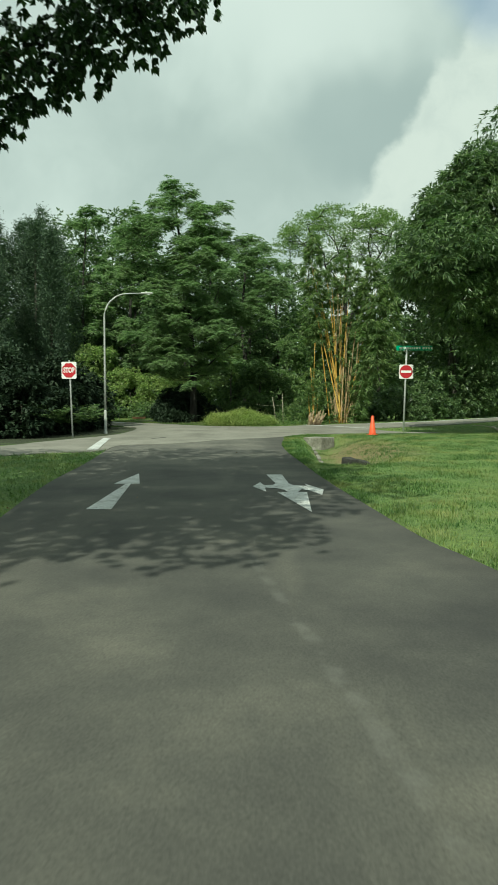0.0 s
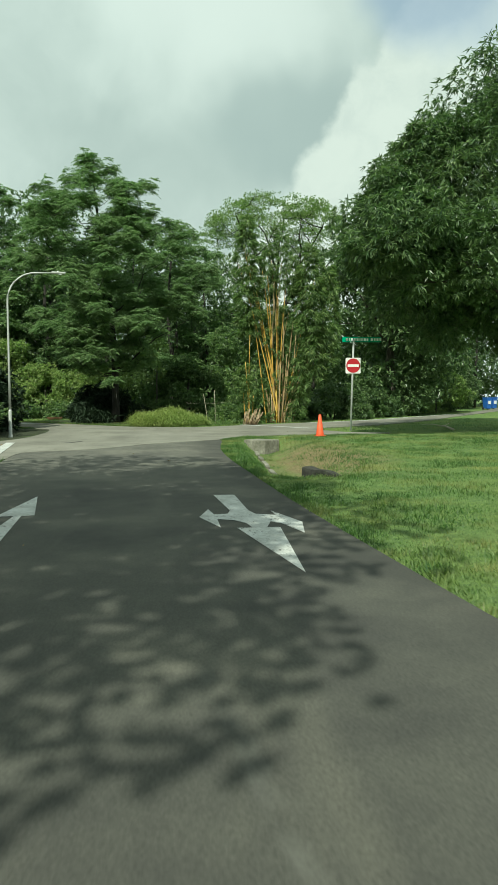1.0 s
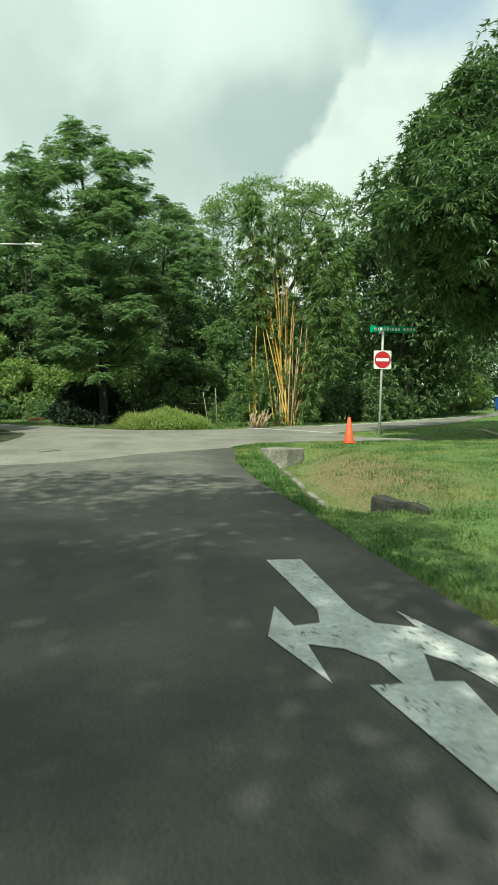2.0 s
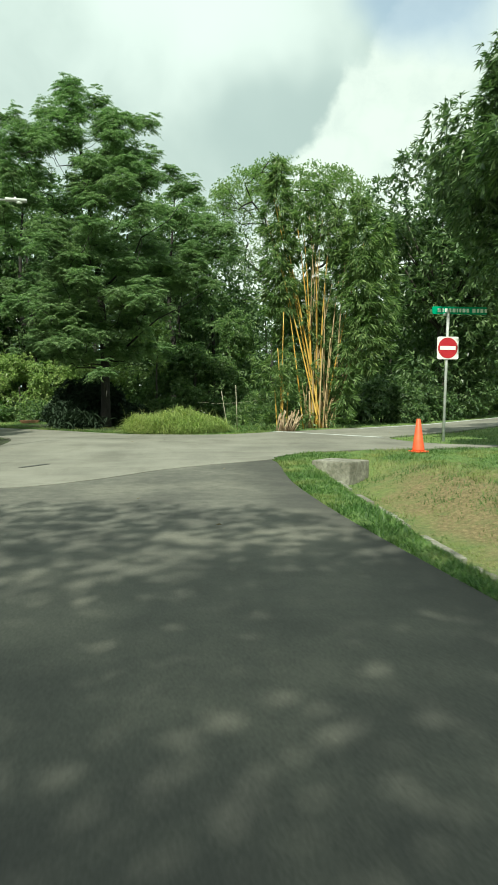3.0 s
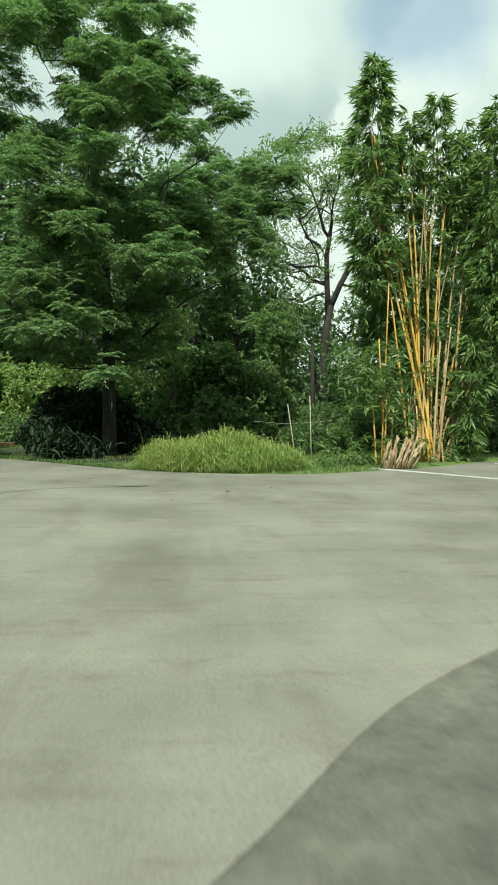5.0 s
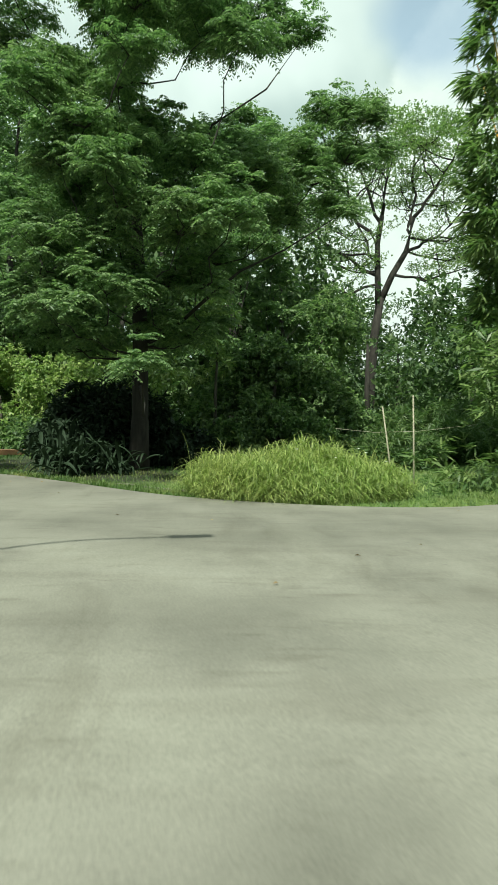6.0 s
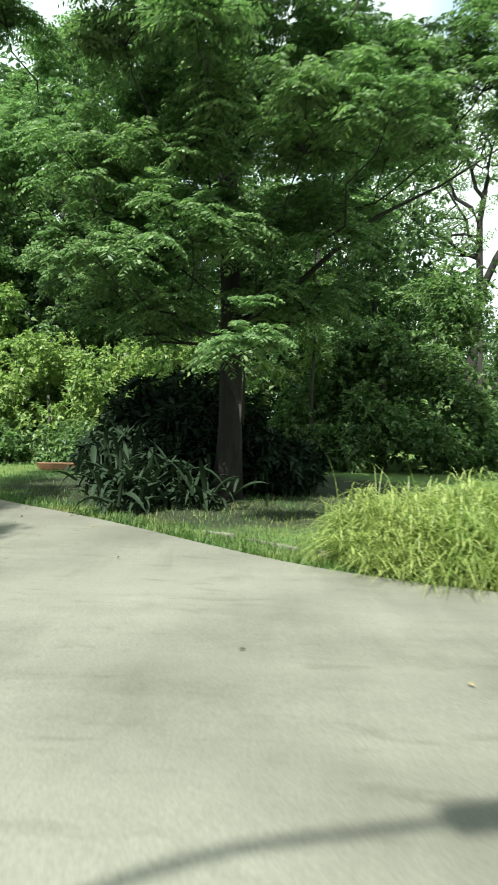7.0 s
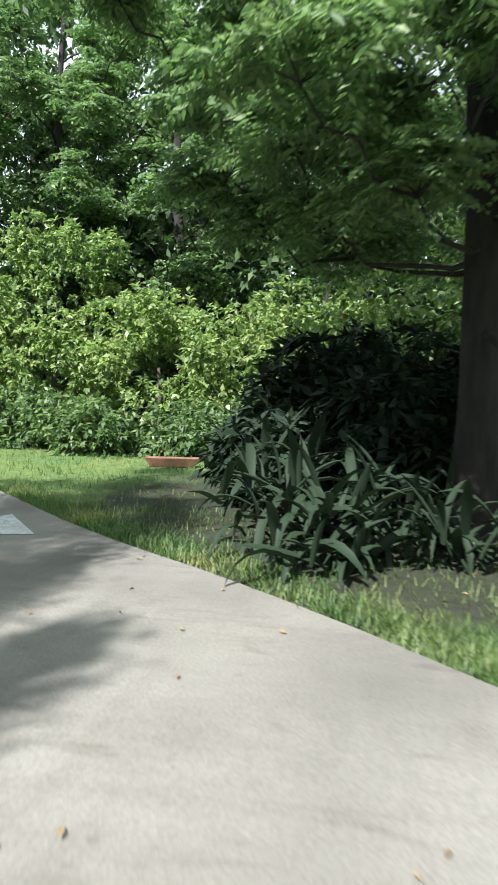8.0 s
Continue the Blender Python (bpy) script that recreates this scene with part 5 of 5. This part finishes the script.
def lawns():
    rng = np.random.default_rng(102)

    def scatter(n, x0, x1, y0, y1):
        x, y = rng.uniform(x0, x1, n), rng.uniform(y0, y1, n)
        keep = ~(inside(ROAD_C, x, y) | inside(JUNCTION_C, x, y))
        x, y = x[keep], y[keep]
        return np.stack((x, y, level(x, y) - ditch(x, y) - 0.01), 1)

    n = 235000
    x, y = 1.2 + 10 * rng.random(n) ** 1.6, 4 + 23 * rng.random(n)
    keep = ~(inside(ROAD_C, x, y) | inside(JUNCTION_C, x, y))
    bank = np.exp(-(((x - 3.6) / 1.2) ** 2 + ((y - 20) / 4.2) ** 2)) * (0.8 + 0.3 * np.sin(x * 4.1 + y * 2.3))
    keep &= rng.random(n) > 0.85 * bank
    x, y = x[keep], y[keep]
    near = np.stack((x, y, level(x, y) - ditch(x, y) - 0.01), 1)
    tuft = 0.75 + 0.35 * np.sin(x * 2.3 + 1.1 * np.sin(y * 1.7)) * np.sin(y * 1.9 + 1.3 * np.sin(x * 1.2)) + 0.25 * np.sin(x * 7.0 + y * 3.0) * np.sin(y * 6.0 - x * 2.0)
    q = blades(near, rng.uniform(0.04, 0.1, len(near)) * np.clip(tuft, 0.5, 1.35), 0.011, 0.9, rng, 0)
    tagged(link("lawn_grass", quads_mesh("lawn_grass", q, L_GRASS)), "short bright green mown grass beside the lane", "grass", kind="stuff")
    far = np.concatenate((scatter(45000, -9, 3.5, 33.8, 41), scatter(16000, -16, -7, 39, 49), scatter(14000, 5, 16, 27, 42), scatter(26000, -8.5, -2, 6, 20)))
    strip = scatter(90000, -9.5, -1.5, 34, 42.5)
    px = np.array(JUNCTION_C)
    gap = np.full(len(strip), 9.0)
    for p, r in zip(px, np.roll(px, -1, 0)):
        e = r - p
        u = np.clip(((strip[:, :2] - p) @ e) / (e @ e), 0, 1)[:, None]
        gap = np.minimum(gap, np.linalg.norm(strip[:, :2] - p - u * e, axis=1))
    strip = strip[gap < 0.3 + 0.35 * rng.random(len(strip))]
    bare = ((far[:, 0] + 4.2) / 4.2) ** 2 + ((far[:, 1] - 41.5) / 4.5) ** 2 < 0.95
    far = far[~(bare & (rng.random(len(far)) < 0.55))]
    far = np.concatenate((far, strip))
    q = blades(far, rng.uniform(0.04, 0.12, len(far)), 0.012, 0.9, rng, 0)
    tagged(link("verge_grass", quads_mesh("verge_grass", q, L_GRASS)), "grass on the verges round the junction", "grass", kind="stuff")


# ---------------------------------------------------------------- street things
def flat_shape(name, pts, mat, label, z=0.026, category="road marking", group=""):
    bm = bmesh.new()
    f = bm.faces.new([bm.verts.new((x, y, float(level(x, y)) + z)) for x, y in pts])
    if f.normal.z < 0:
        f.normal_flip()
    ret = bmesh.ops.extrude_face_region(bm, geom=[f])
    for v in ret["geom"]:
        if isinstance(v, bmesh.types.BMVert):
            v.co.z += 0.004
    bmesh.ops.recalc_face_normals(bm, faces=bm.faces[:])
    return tagged(part(name, bm, mat), label, category, group)


def markings():
    flat_shape("road_arrow", [(-1.44, 12.45), (-1.51, 10.78), (-1.31, 10.78), (-1.2, 8.06), (-0.88, 8.06), (-1.23, 10.8), (-1.09, 10.84)], M_PAINT, "worn white straight-ahead arrow painted on asphalt", 0.016, group="painted arrows")
    flat_shape("road_arrow", [(1.0, 12.38), (1.29, 12.38), (1.4, 11.0), (1.47, 10.72), (1.7, 10.62), (1.67, 10.94), (1.94, 10.15), (1.88, 9.53), (1.71, 10.08), (1.6, 10.22), (1.53, 9.86), (1.67, 9.85), (1.66, 7.95), (1.22, 9.84), (1.38, 9.85),
                              (1.33, 10.12), (1.2, 10.32), (1.02, 10.4), (1.05, 9.88), (0.82, 10.54), (0.92, 11.1), (0.99, 10.7), (1.15, 10.75), (1.18, 11.0)], M_PAINT, "worn white three-way arrow painted on asphalt", 0.016, group="painted arrows")
    flat_shape("road_arrow", [(-7.85, 39.29), (-8.75, 39.02), (-8.85, 39.5), (-10.9, 41.5), (-10.75, 41.65), (-8.68, 39.68), (-8.5, 40.1)], M_PAINT, "white arrow painted on the far side road", 0.024, group="painted arrows")
    flat_shape("lane_line", [(-4.26, 18.8), (-3.95, 18.8), (-4.8, 23.7), (-5.06, 23.7)], M_PAINT, "short thick white lane line at the side road", 0.024, group="white lines")
    line = [(2.45, 35.2), (3.4, 33.85), (4.3, 32.35), (5.2, 30.75)]
    w = np.array((0.1, 0.06))
    flat_shape("stop_line", [tuple(np.array(p) - w) for p in line] + [tuple(np.array(p) + w) for p in reversed(line)], M_PAINT, "thin white line across the mouth of the side road", 0.024, group="white lines")
    line = [(5.9, 36.5), (9.3, 39.2), (13.0, 43.5), (17.9, 49.2)]
    w = np.array((0.06, -0.08))
    flat_shape("edge_line", [tuple(np.array(p) + w) for p in line] + [tuple(np.array(p) - w) for p in reversed(line)], M_PAINT, "white edge line along the side road", 0.024, group="white lines")
    flat_shape("drain_grate", [(-3.32, 23.5), (-3.22, 23.44), (-2.86, 24.0), (-2.96, 24.06)], M_PATCH, "small dark slotted drain cover in the road", 0.024, "drain cover")


def text_mesh(name, body, size, mat, parent, loc, rot):
    cu = bpy.data.curves.new(name, "FONT")
    cu.body, cu.size, cu.extrude, cu.align_x, cu.align_y = body, size, 0.001, "CENTER", "CENTER"
    cu.offset = 0.006
    tmp = new("tmp", cu)
    bpy.context.view_layer.update()
    me = bpy.data.meshes.new_from_object(tmp.evaluated_get(bpy.context.evaluated_depsgraph_get()))
    bpy.data.objects.remove(tmp)
    me.materials.clear()
    me.materials.append(mat)
    ob = link(name, me, parent)
    ob.location, ob.rotation_euler = loc, rot
    ob.scale = (0.9, 1.35, 1)
    return ob


def prism(pts, y0, y1):
    """Upright plate: outline in x and z, thickness along y."""
    bm = bmesh.new()
    f = bm.faces.new([bm.verts.new((x, y0, z)) for x, z in pts])
    ret = bmesh.ops.extrude_face_region(bm, geom=[f])
    for v in ret["geom"]:
        if isinstance(v, bmesh.types.BMVert):
            v.co.y = y1
    bmesh.ops.recalc_face_normals(bm, faces=bm.faces[:])
    return bm


def rounded(w, h, r, n=5):
    pts = []
    for cx, cz, a0 in ((w / 2 - r, h / 2 - r, 0), (-w / 2 + r, h / 2 - r, 90), (-w / 2 + r, -h / 2 + r, 180), (w / 2 - r, -h / 2 + r, 270)):
        for k in range(n + 1):
            a = radians(a0 + 90 * k / n)
            pts.append((cx + r * math.cos(a), cz + r * math.sin(a)))
    return pts


def moved(bm, x=0, y=0, z=0, ry=0):
    bmesh.ops.transform(bm, matrix=pose(x, y, z, 0, ry, 0), verts=bm.verts[:])
    return bm


def post(height, r, lean):
    return moved(lathe([(r, -0.3), (r, height - 0.01), (r * 0.9, height)], 14), ry=lean)


def no_entry_sign():
    z0 = float(level(6.47, 29.15))
    ob = empty("no_entry_sign", (6.47, 29.15, z0), "red and white no-entry sign on a leaning steel post in grass", "road sign", rz=4)
    part("post", post(3.5, 0.038, 1.6), M_STEEL, ob, smooth=True)
    plate = part("plate", moved(prism(rounded(0.6, 0.6, 0.05), -0.055, -0.05), 0.07, 0, 2.5), M_WHITE, ob)
    disc = part("disc", moved(prism([(0.275 * math.cos(a), 0.275 * math.sin(a)) for a in np.linspace(0, 2 * math.pi, 40, endpoint=False)], -0.06, -0.056), 0.07, 0, 2.5), M_RED, plate, "red disc")
    part("bar", moved(prism(rounded(0.44, 0.1, 0.01), -0.065, -0.061), 0.07, 0, 2.5), M_WHITE, plate, "white bar")
    for dz in (-0.15, 0.15):
        part("bracket", box(0.12, 0.03, 0.04, 0.005, (0.07, -0.035, 2.5 + dz)), M_STEEL, ob)
    board = part("name_board", moved(prism(rounded(1.55, 0.2, 0.04), -0.01, 0.01), 0.42, 0, 3.5, 0), M_GREEN, ob, "green street-name board with white bars for writing")
    x = -0.22
    for w in (0.11, 0.05, 0.1, 0.08, 0.1, 0.05, 0.07, 0.1, 0.08):
        part("letter_bar", moved(prism(rounded(w * 0.8, 0.1, 0.01), -0.016, -0.012), x + w / 2, 0, 3.5), M_WHITE, board)
        x += w + 0.02
    x += 0.06
    for w in (0.11, 0.08, 0.1, 0.09):
        part("letter_bar", moved(prism(rounded(w * 0.8, 0.1, 0.01), -0.016, -0.012), x + w / 2, 0, 3.5), M_WHITE, board)
        x += w + 0.02
    part("clamp", lathe([(0.045, 3.36), (0.045, 3.42)], 12), M_STEEL, ob)


def stop_sign():
    z0 = float(level(-6.38, 24.4))
    ob = empty("stop_sign", (-6.38, 24.4, z0), "red octagonal stop sign on white plate and thin post", "road sign", rz=-2)
    part("post", post(2.8, 0.027, -1.8), M_STEEL, ob, smooth=True)
    plate = part("plate", moved(prism(rounded(0.55, 0.62, 0.035), -0.05, -0.045), -0.09, 0, 2.44), M_WHITE, ob)
    part("octagon", moved(prism([(0.27 * math.cos(a), 0.28 * math.sin(a)) for a in np.linspace(0, 2 * math.pi, 8, endpoint=False) + math.pi / 8], -0.056, -0.051), -0.09, 0, 2.44), M_RED, plate, "red octagon")
    text_mesh("lettering", "STOP", 0.19, M_WHITE, plate, (-0.09, -0.058, 2.44), (radians(90), 0, 0))
    for dz in (-0.15, 0.15):
        part("bracket", box(0.1, 0.03, 0.04, 0.005, (-0.085, -0.03, 2.44 + dz)), M_STEEL, ob)


def street_lamp():
    z0 = float(level(-5.65, 26.3))
    ob = empty("street_lamp", (-5.65, 26.3, z0), "grey steel street lamp with a curved arm over the road", "street lamp", rz=13)
    t = Tubes()
    arc = [(0.95 - 0.95 * math.cos(a), 0, 4.55 + 0.95 * math.sin(a)) for a in np.linspace(0, math.pi / 2, 10)]
    t.add([(0, 0, 0.9), (0, 0, 2.5)] + arc + [(1.44, 0, 5.52)], [0.042, 0.036] + list(np.linspace(0.031, 0.023, 10)) + [0.021], 14)
    link("pole", t.mesh("pole", M_POLE), ob)
    part("base", lathe([(0.075, -0.2), (0.075, 0.08), (0.056, 0.12), (0.054, 0.88), (0.043, 0.94)], 16), M_POLE, ob, smooth=True)
    head = part("lamp_head", box(0.46, 0.16, 0.065, 0.028, (1.65, 0, 5.53)), M_POLE, ob, "silver lamp head")
    part("cover", moved(lathe([(0.04, -0.04), (0.065, -0.03), (0.07, 0.0)], 16), 1.71, 0, 5.5), M_GLASS, head, "milky cover")
    part("photocell", moved(lathe([(0.025, 0), (0.025, 0.03), (0.015, 0.04)], 12), 1.63, 0, 5.56), M_WHITE, head)


def traffic_cone():
    z0 = float(level(4.74, 25.94)) + 0.005
    ob = empty("traffic_cone", (4.74, 25.94, z0), "orange plastic traffic cone at the edge of the grass", "traffic cone", rz=12)
    base = box(0.33, 0.33, 0.035, 0.012, (0, 0, 0.0175))
    part("base", base, M_ORANGE, ob)
    part("cone", lathe([(0.14, 0.034), (0.135, 0.06), (0.045, 0.72), (0.036, 0.735), (0.03, 0.735)], 26), M_ORANGE, ob, smooth=True)
    part("foot", box(0.3, 0.3, 0.01, 0.002, (0, 0, 0.0)), M_DARK, ob, "black underside")


def headwalls():
    bm = box(0.86, 0.7, 0.56, 0.03)
    for v in bm.verts:
        v.co += Vector(noise.noise_vector(v.co * 3)) * 0.025
    ob = part("headwall", bm, M_CONCRETE)
    ob.location, ob.rotation_euler = (2.6, 24.1, -0.14), (0, 0, radians(-45))
    tagged(ob, "weathered pale concrete drain headwall in the grass", "headwall")
    bm = box(0.92, 0.26, 0.42, 0.06)
    bmesh.ops.subdivide_edges(bm, edges=bm.edges[:], cuts=2, use_grid_fill=True)
    for v in bm.verts:
        v.co += Vector(noise.noise_vector(v.co * 4)) * 0.05
    ob = part("kerb_stone", bm, M_STONE)
    ob.location, ob.rotation_euler = (3.0, 15.1, -0.12), (0, radians(4), radians(-60))
    tagged(ob, "dark mossy stone slab lying beside the drain", "stone")
    edge = empty("drain_edge", (2.36, 16.3, -0.36), "narrow worn concrete lip of the open drain", "drain")
    for i in range(24):
        if i in (3, 8, 9, 15, 19, 20):
            continue
        y = i * 0.285
        part("kerb_piece", box(0.1, 0.283, 0.26, 0.012, (0.006 * math.sin(i * 2.3), y, 0.008 * math.sin(i * 1.7) + float(level(2, 16.3 + y))), (0, 0, 0.02 * math.sin(i * 2.1))), M_CONCRETE, edge)


def verge_kerb():
    """Low worn edging, half sunk in the verge below the tall tree."""
    ob = empty("edging", (-4.0, 37.25, level(-4.0, 37.25)), "low pale worn edging half sunk in the grass verge", "edging", rz=-42)
    for i in (0, 1, 3, 4, 5, 7, 8):
        part("kerb_piece", box(0.235, 0.07, 0.1, 0.012, (i * 0.24, 0.02 * math.sin(i * 2.1), 0.008 * math.sin(i * 1.3) - 0.022), (0, 0, 1.5 * math.sin(i * 1.9))), M_CONCRETE, ob)


def fence_stakes():
    for x, y, h, lean in ((1.0, 37.1, 1.5, -9), (1.36, 37.0, 1.7, -2)):
        t = Tubes()
        z = float(level(x, y))
        top = (math.sin(radians(lean)) * h, 0, h)
        t.add([(0, 0, -0.1), tuple(v * 0.5 for v in top), top], (0.014, 0.013, 0.01), 8)
        ob = link("stake", t.mesh("stake", M_TWIG))
        ob.location = (x, y, z)
        tagged(ob, "thin pale wooden stake in the grass", "stake", "fence stakes")
    t = Tubes()
    t.add([(-0.5, 0.02, 1.08), (0.2, 0, 1.02), (1.0, 0.0, 1.05), (2.2, 0.2, 1.2)], (0.003,) * 4, 6)
    ob = link("fence_wire", t.mesh("fence_wire", M_TWIG))
    ob.location = (0.4, 37.05, float(level(1, 37)) )
    tagged(ob, "thin slack wire strung between the stakes", "wire")


def prism_board(low, top, height, thick, y, lean):
    """A leaning board, longer along its upper edge."""
    bm = prism([(-low / 2, 0), (low / 2, 0), (top / 2, height), (-top / 2, height)], -thick / 2, thick / 2)
    bmesh.ops.transform(bm, matrix=pose(0, y * 0.75, 0.01, lean, 0, 0), verts=bm.verts[:])
    return bm


def timber_log():
    z0 = float(level(-8.25, 45.1))
    ob = empty("timber_trough", (-8.25, 45.1, z0), "small orange-brown timber trough lying on the grass", "trough", rz=12)
    part("base", box(0.7, 0.16, 0.025, 0.006, (0, 0, 0.02)), M_WOOD, ob)
    for y, lean in ((-0.115, 22), (0.115, -22)):
        part("side_board", prism_board(0.72, 0.92, 0.16, 0.02, y, lean), M_WOOD, ob)
    for x, lean in ((-0.41, -28), (0.41, 28)):
        part("end_board", box(0.02, 0.22, 0.16, 0.005, (x, 0, 0.085), (0, lean, 0)), M_WOOD, ob)


def fallen_branch():
    t = Tubes()
    z = float(level(10.5, 30)) + 0.05
    t.add([(10.9, 31.8, z), (10.75, 30.8, z + 0.06), (10.5, 29.6, z + 0.02), (10.2, 28.3, z)], (0.015, 0.03, 0.042, 0.05), 8)
    t.add([(10.6, 30.1, z + 0.03), (10.2, 30.6, z + 0.12), (9.9, 31.2, z + 0.1)], (0.02, 0.014, 0.006), 6)
    t.add([(10.75, 30.8, z + 0.05), (11.1, 31.2, z + 0.15), (11.2, 31.7, z + 0.12)], (0.016, 0.01, 0.005), 6)
    tagged(link("fallen_branch", t.mesh("fallen_branch", M_TWIG)), "pale dry fallen branch lying on the shaded grass", "branch")


def bin_at(x, y):
    ob = empty("wheelie_bin", (x, y, level(x, y)), "blue plastic wheeled bin at the roadside", "bin", "bins", rz=20)
    bm = box(0.55, 0.6, 0.9, 0.03, (0, 0, 0.53))
    for v in bm.verts:
        if v.co.z < 0.4:
            v.co.x *= 0.82
            v.co.y *= 0.8
    part("body", bm, M_BLUE, ob)
    part("lid", box(0.58, 0.66, 0.07, 0.025, (0, 0, 1.02)), M_BLUE, ob)
    part("label", box(0.3, 0.01, 0.3, 0.002, (0, -0.305, 0.62)), M_WHITE, ob, "pale printed panel")
    for s in (-1, 1):
        part("wheel", moved(box(0.05, 0.2, 0.2, 0.06), 0.26 * s, 0.2, 0.1), M_DARK, ob)


def fallen_leaves():
    rng = np.random.default_rng(111)
    n = 60
    x, y = rng.uniform(-9, 9, n), rng.uniform(6, 40, n)
    near = rng.random(n) < 0.3
    x[near], y[near] = rng.uniform(-7, -3, near.sum()), rng.uniform(34.5, 39, near.sum())
    pos = np.stack((x, y, level(x, y) + 0.035), 1)
    a = rng.uniform(0, 2 * math.pi, n)
    q = leaf_quads(pos, np.stack((np.cos(a), np.sin(a), rng.normal(0, 0.1, n)), 1), rng.uniform(0.03, 0.07, n), 0.025, rng, 0.3)
    tagged(link("fallen_leaves", quads_mesh("fallen_leaves", q, L_DRY)), "scattered dry leaves on road and verge", "leaves", kind="stuff")


feathery_trees()
mango_trees()
rain_tree()
bamboo_clump()
cut_bamboo()
for spot, tall, wide, sd in (((-9.75, 30.2, 0.1), 9.1, 1.05, 1), ((-10.9, 31.7, 0.1), 9.5, 1.3, 6), ((-8.85, 29.55, 0.1), 8.5, 0.7, 2), ((-11.0, 27.0, 0.05), 8.2, 1.5, 3), ((-12.6, 28.8, 0.1), 8.4, 1.5, 4), ((-9.9, 33.1, 0.15), 9.4, 1.5, 5), ((-12.1, 30.6, 0.1), 10.4, 1.6, 7), ((-11.2, 34.8, 0.15), 11.0, 1.5, 8)):
    cypress(spot, tall, wide, sd, 1.0 if sd == 2 else 0.0)
overhang_tree()
woodland()
creeper_mound()
bright_shrubs()
shade_hedge()
strap_plants()
tall_grass()
lawns()
markings()
no_entry_sign()
stop_sign()
street_lamp()
traffic_cone()
headwalls()
verge_kerb()
fence_stakes()
timber_log()
fallen_branch()
bin_at(25.65, 62.4)
bin_at(26.55, 63.3)
fallen_leaves()
